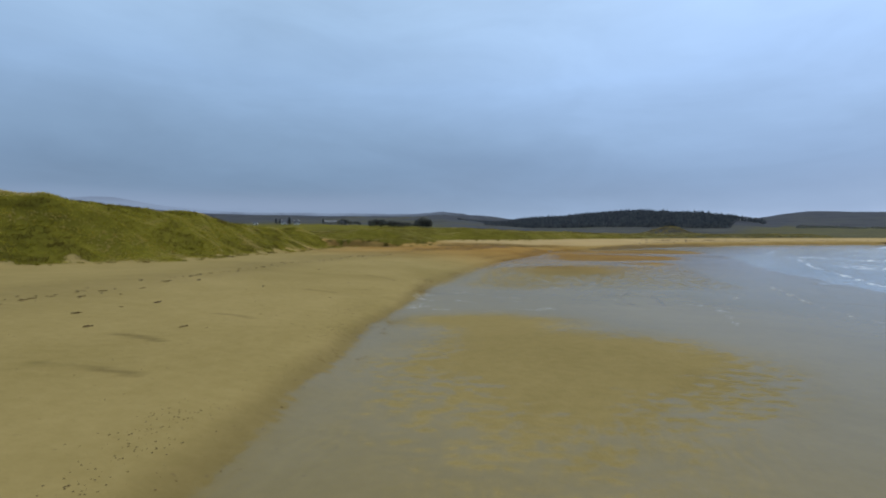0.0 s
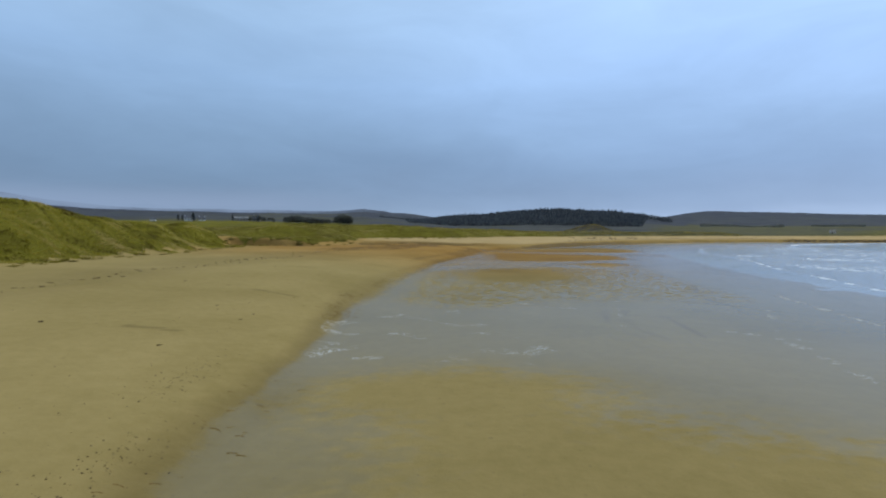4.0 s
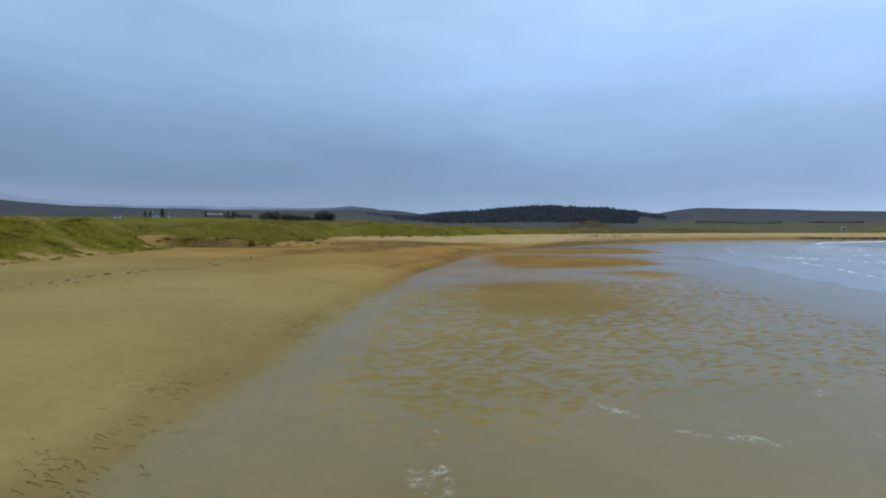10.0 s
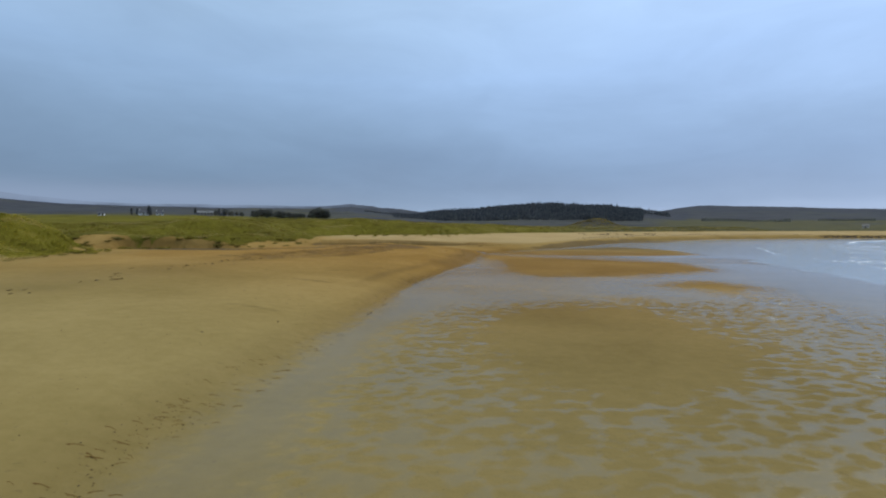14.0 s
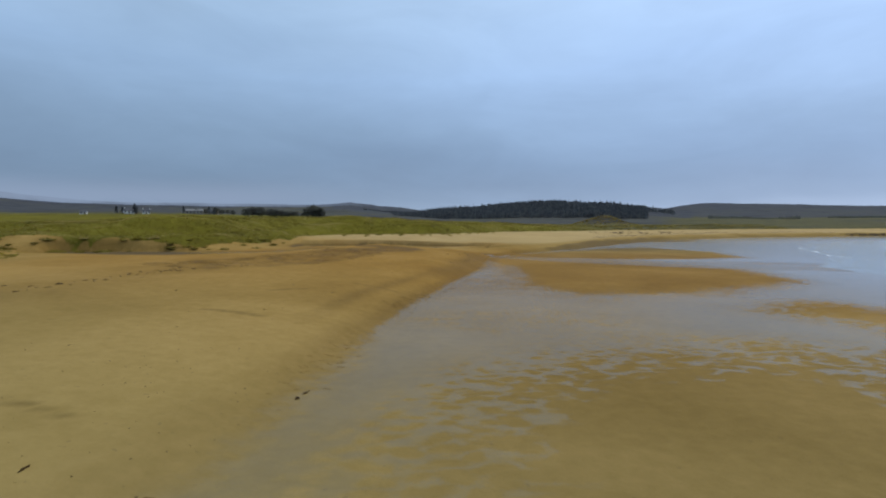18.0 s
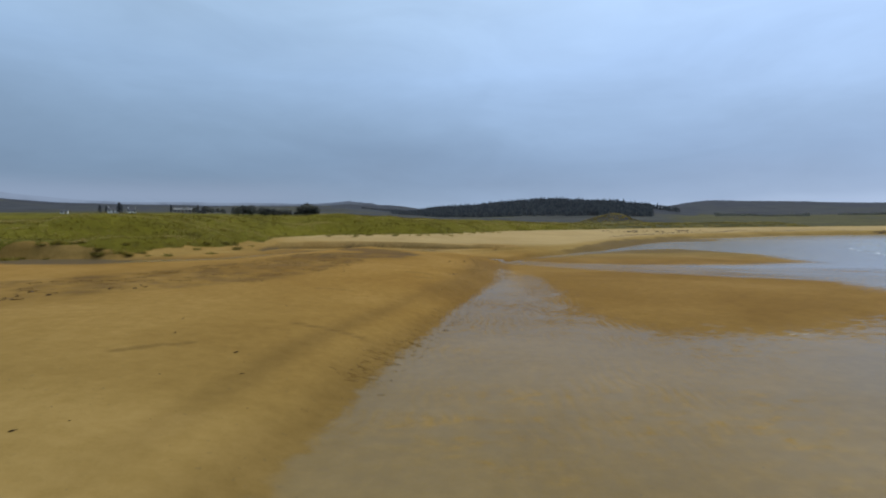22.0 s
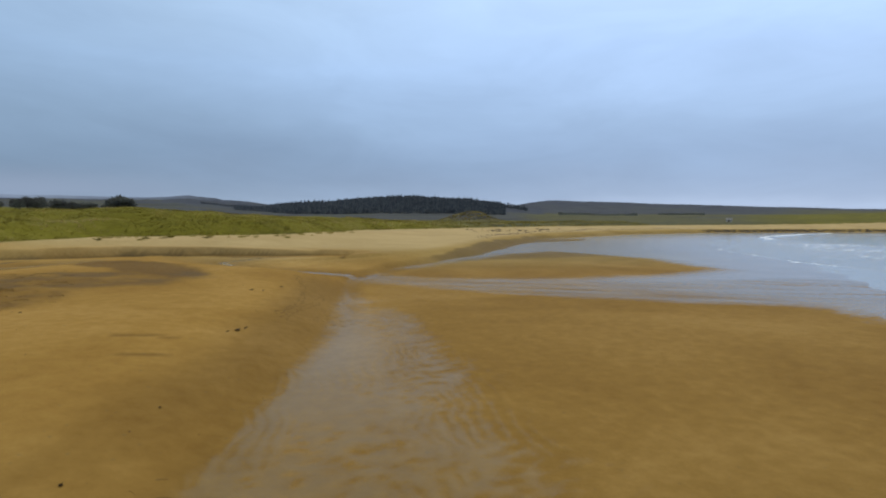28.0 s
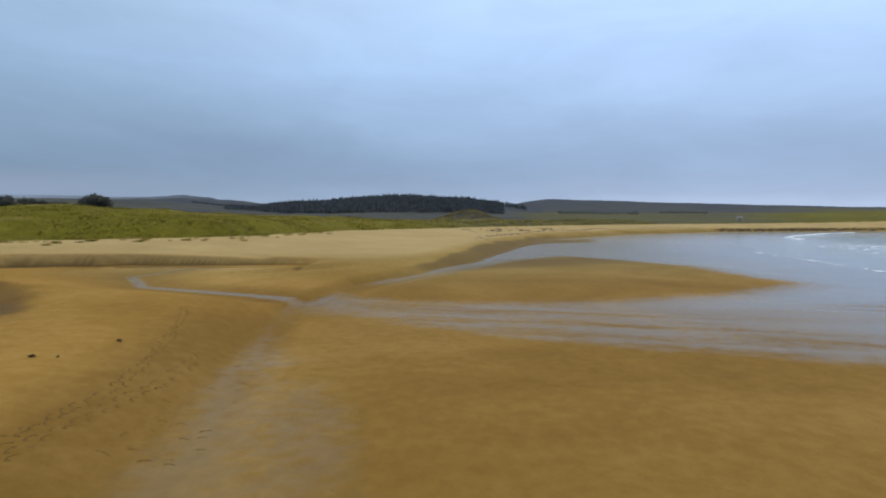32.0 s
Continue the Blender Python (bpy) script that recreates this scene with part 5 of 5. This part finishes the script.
rng = np.random.default_rng(90)
y = rng.uniform(6, 205, 1500)
edge_x = np.interp(y, (-20, 15, 40, 60, 76, 90, 105, 128, 150, 172, 191, 206), (-9, -8, -7, -4, -2.5, 0, 3.2, 10.2, 17.3, 26.5, 35, 39.5))
x = edge_x - np.abs(rng.normal(0, 7.5, 1500)) + 0.8
keep = fuzz(x, y, 7, 2, 8) + rng.uniform(-0.5, 0.5, 1500) > np.interp(y, (110, 150), (0.05, 0.38))
pebbles("beach_debris", "dark shell and weed fragments strewn over the sand", x[keep], y[keep], rng.uniform(0.014, 0.055, keep.sum()), M_WEED, 3)


LEDGES = ((-9.7, 14.5), (-10.2, 17), (-10.3, 20), (-8.4, 38.5), (-7.8, 40.5), (-8.6, 47), (-8.1, 50.3), (-2.6, 70), (-2.9, 74), (-2.2, 82), (1.9, 97), (2.7, 101), (17.7, 150.5), (18.9, 153), (20.7, 156))
px, py = np.concatenate([np.stack([rng.normal(0, 0.55, 60) + x + 0.12 * (q := rng.normal(0, 1.5, 60)), y + q], 0) for x, y in LEDGES], 1)
pebbles("weed_scraps", "dark scraps of weed and turned sand at the foot of the berm", px, py, rng.uniform(0.012, 0.055, len(px)), M_WEED, 23, 0.45)


def prints(name, label, px, py, size, heading, seed, curl=0.75):
    """Footmarks: a shallow crescent of turned-up sand and its dark hollow."""
    r = np.random.default_rng(seed)
    k = 7
    ang = np.linspace(0.2, math.pi * 1.25, k)
    vs, fs = [], []
    for i in range(len(px)):
        s, h = size[i], heading[i] + r.normal(0, 0.25)
        for j, a in enumerate(ang):
            for rad, up in ((0.62, -0.02), (0.9, 0.055), (1.25, -0.02)):
                ex, ey = math.cos(a) * rad * s * 1.35, math.sin(a) * rad * s * curl
                vs.append((px[i] + ex * math.cos(h) - ey * math.sin(h), py[i] + ex * math.sin(h) + ey * math.cos(h), up * s * 2.2))
        o = i * k * 3
        for j in range(k - 1):
            for q in range(2):
                b = o + j * 3 + q
                fs.append((b, b + 1, b + 4, b + 3))
    vs = np.array(vs)
    vs[:, 2] += on_grid(GRID_Z, vs[:, 0], vs[:, 1])
    return tagged(new(name, mesh_from(name, vs, np.array(fs), M_PRINT)), label, "footprints", kind="stuff")


def trail(pts, gap, rng):
    out = []
    for (ax, ay), (bx, by) in zip(pts, pts[1:]):
        n = max(1, int(math.hypot(bx - ax, by - ay) / gap))
        h = math.atan2(by - ay, bx - ax)
        for i in range(n):
            s = 0.16 if i % 2 else -0.16
            out.append((ax + (bx - ax) * i / n - math.sin(h) * s + rng.normal(0, 0.08), ay + (by - ay) * i / n + math.cos(h) * s + rng.normal(0, 0.08), h))
    return np.array(out)


rng = np.random.default_rng(12)
t1 = trail([(32.2, 192.5), (33.4, 194.6), (34.9, 198.1), (36, 202.7), (36.9, 208), (37.4, 214)], 0.32, rng)
t2 = trail([(32.6, 191.5), (34.4, 195.2), (36.6, 199.6), (38.2, 204.5)], 0.4, rng)
t = np.concatenate([t1, t2])
prints("footprint_trail", "lines of dark footprints pressed into the damp sand", t[:, 0], t[:, 1], rng.uniform(0.10, 0.20, len(t)), t[:, 2], 14, 0.6)
n = 2400
x, y = rng.uniform(-16, 26, n), rng.uniform(146, 224, n)
near_line = (signed(x, y, TRODDEN) + 1.5 * fuzz(x, y, 4, 2, 88) > rng.uniform(-1.0, 3.0, n)) & (fuzz(x, y, 3, 2, 89) + rng.uniform(-0.6, 0.6, n) > 0)
x, y = x[near_line], y[near_line]
prints("trodden_marks", "trodden hollows and ridges along the upper beach", x, y, rng.uniform(0.14, 0.42, len(x)), rng.normal(0.3, 0.7, len(x)), 2, 0.5)


rng = np.random.default_rng(33)
n = 700
y = rng.uniform(30, 205, n)
x = np.interp(y, (-20, 15, 40, 60, 76, 90, 105, 128, 150, 172, 191, 206), (-9, -8, -7, -4, -2.5, 0, 3.2, 10.2, 17.3, 26.5, 35, 39.5)) + rng.uniform(-0.5, 2.4, n)
keep = fuzz(x, y, 9, 2, 18) + rng.uniform(-0.4, 0.4, n) > 0.12
x, y = x[keep], y[keep]
prints("swash_marks", "small dark crescent ridges left by the swash along the berm edge", x, y, rng.uniform(0.05, 0.16, len(x)), rng.normal(-0.25, 0.4, len(x)), 6, 0.35)


px, py = np.concatenate([np.stack([rng.normal(0, 0.6, 26) + x + 0.25 * (q := rng.normal(0, 1.6, 26)), y + q], 0) for x, y in LEDGES if y > 60], 1)
prints("sand_ledges", "small broken ledges of wet sand along the berm foot", px, py, rng.uniform(0.06, 0.19, len(px)), rng.normal(-0.1, 0.35, len(px)), 26, 0.28)


# ---- rocks at the head of the bay ----
def rock(seed):
    bm = bmesh.new()
    bmesh.ops.create_icosphere(bm, subdivisions=2, radius=1.0)
    o = Vector((seed * 3.7, seed * 1.3, 0))
    for v in bm.verts:
        v.co *= 1 + 0.45 * noise.noise(v.co * 1.2 + o) + 0.15 * noise.noise(v.co * 3.1 + o)
        v.co.z *= 0.5
    me = bpy.data.meshes.new("rock")
    bm.to_mesh(me)
    bm.free()
    me.materials.append(M_ROCK)
    return me


ROCKS = [rock(i) for i in range(4)]
rng = np.random.default_rng(17)
for i in range(44):
    u = rng.uniform()
    x, y = 138 + 70 * u + rng.normal(0, 2.5), 363 + 30 * u + rng.normal(0, 3.0)
    s = rng.uniform(0.25, 0.9)
    ob = tagged(new("rock", ROCKS[i % 4]), "dark weathered rock on the sand below the dunes", "rock", "rocks at the head of the bay")
    ob.matrix_basis = pose(x, y, height_at(x, y), 0, 0, i * 71) @ Matrix.Diagonal((s * 1.5, s, s * 0.7, 1))
n = 1500
u = rng.uniform(0, 1, n)
x = np.interp(u, (0, 0.3, 0.6, 1), (330, 405, 500, 640)) + rng.normal(0, 1.5, n)
y = np.interp(u, (0, 0.3, 0.6, 1), (392, 365, 300, 190)) + rng.normal(0, 1.5, n) + 1
pebbles("rocky_shore", "dark rocks and boulders edging the far shore", x, y, rng.uniform(0.4, 1.2, n), M_ROCK, 9, 0.4)

n = 900
u = rng.uniform(0, 1, n) ** 0.8
x = np.interp(u, (0, 0.25, 0.6, 1), (112, 158, 244, 330)) + rng.normal(0, 1.2, n)
y = np.interp(u, (0, 0.25, 0.6, 1), (306, 356, 401, 404)) + rng.normal(0, 1.2, n) + 2.5 * np.sin(x / 9)
pebbles("strand_wrack", "thin dark line of weed and driftwood along the far beach", x, y, rng.uniform(0.12, 0.5, n), M_WEED, 19, 0.35)
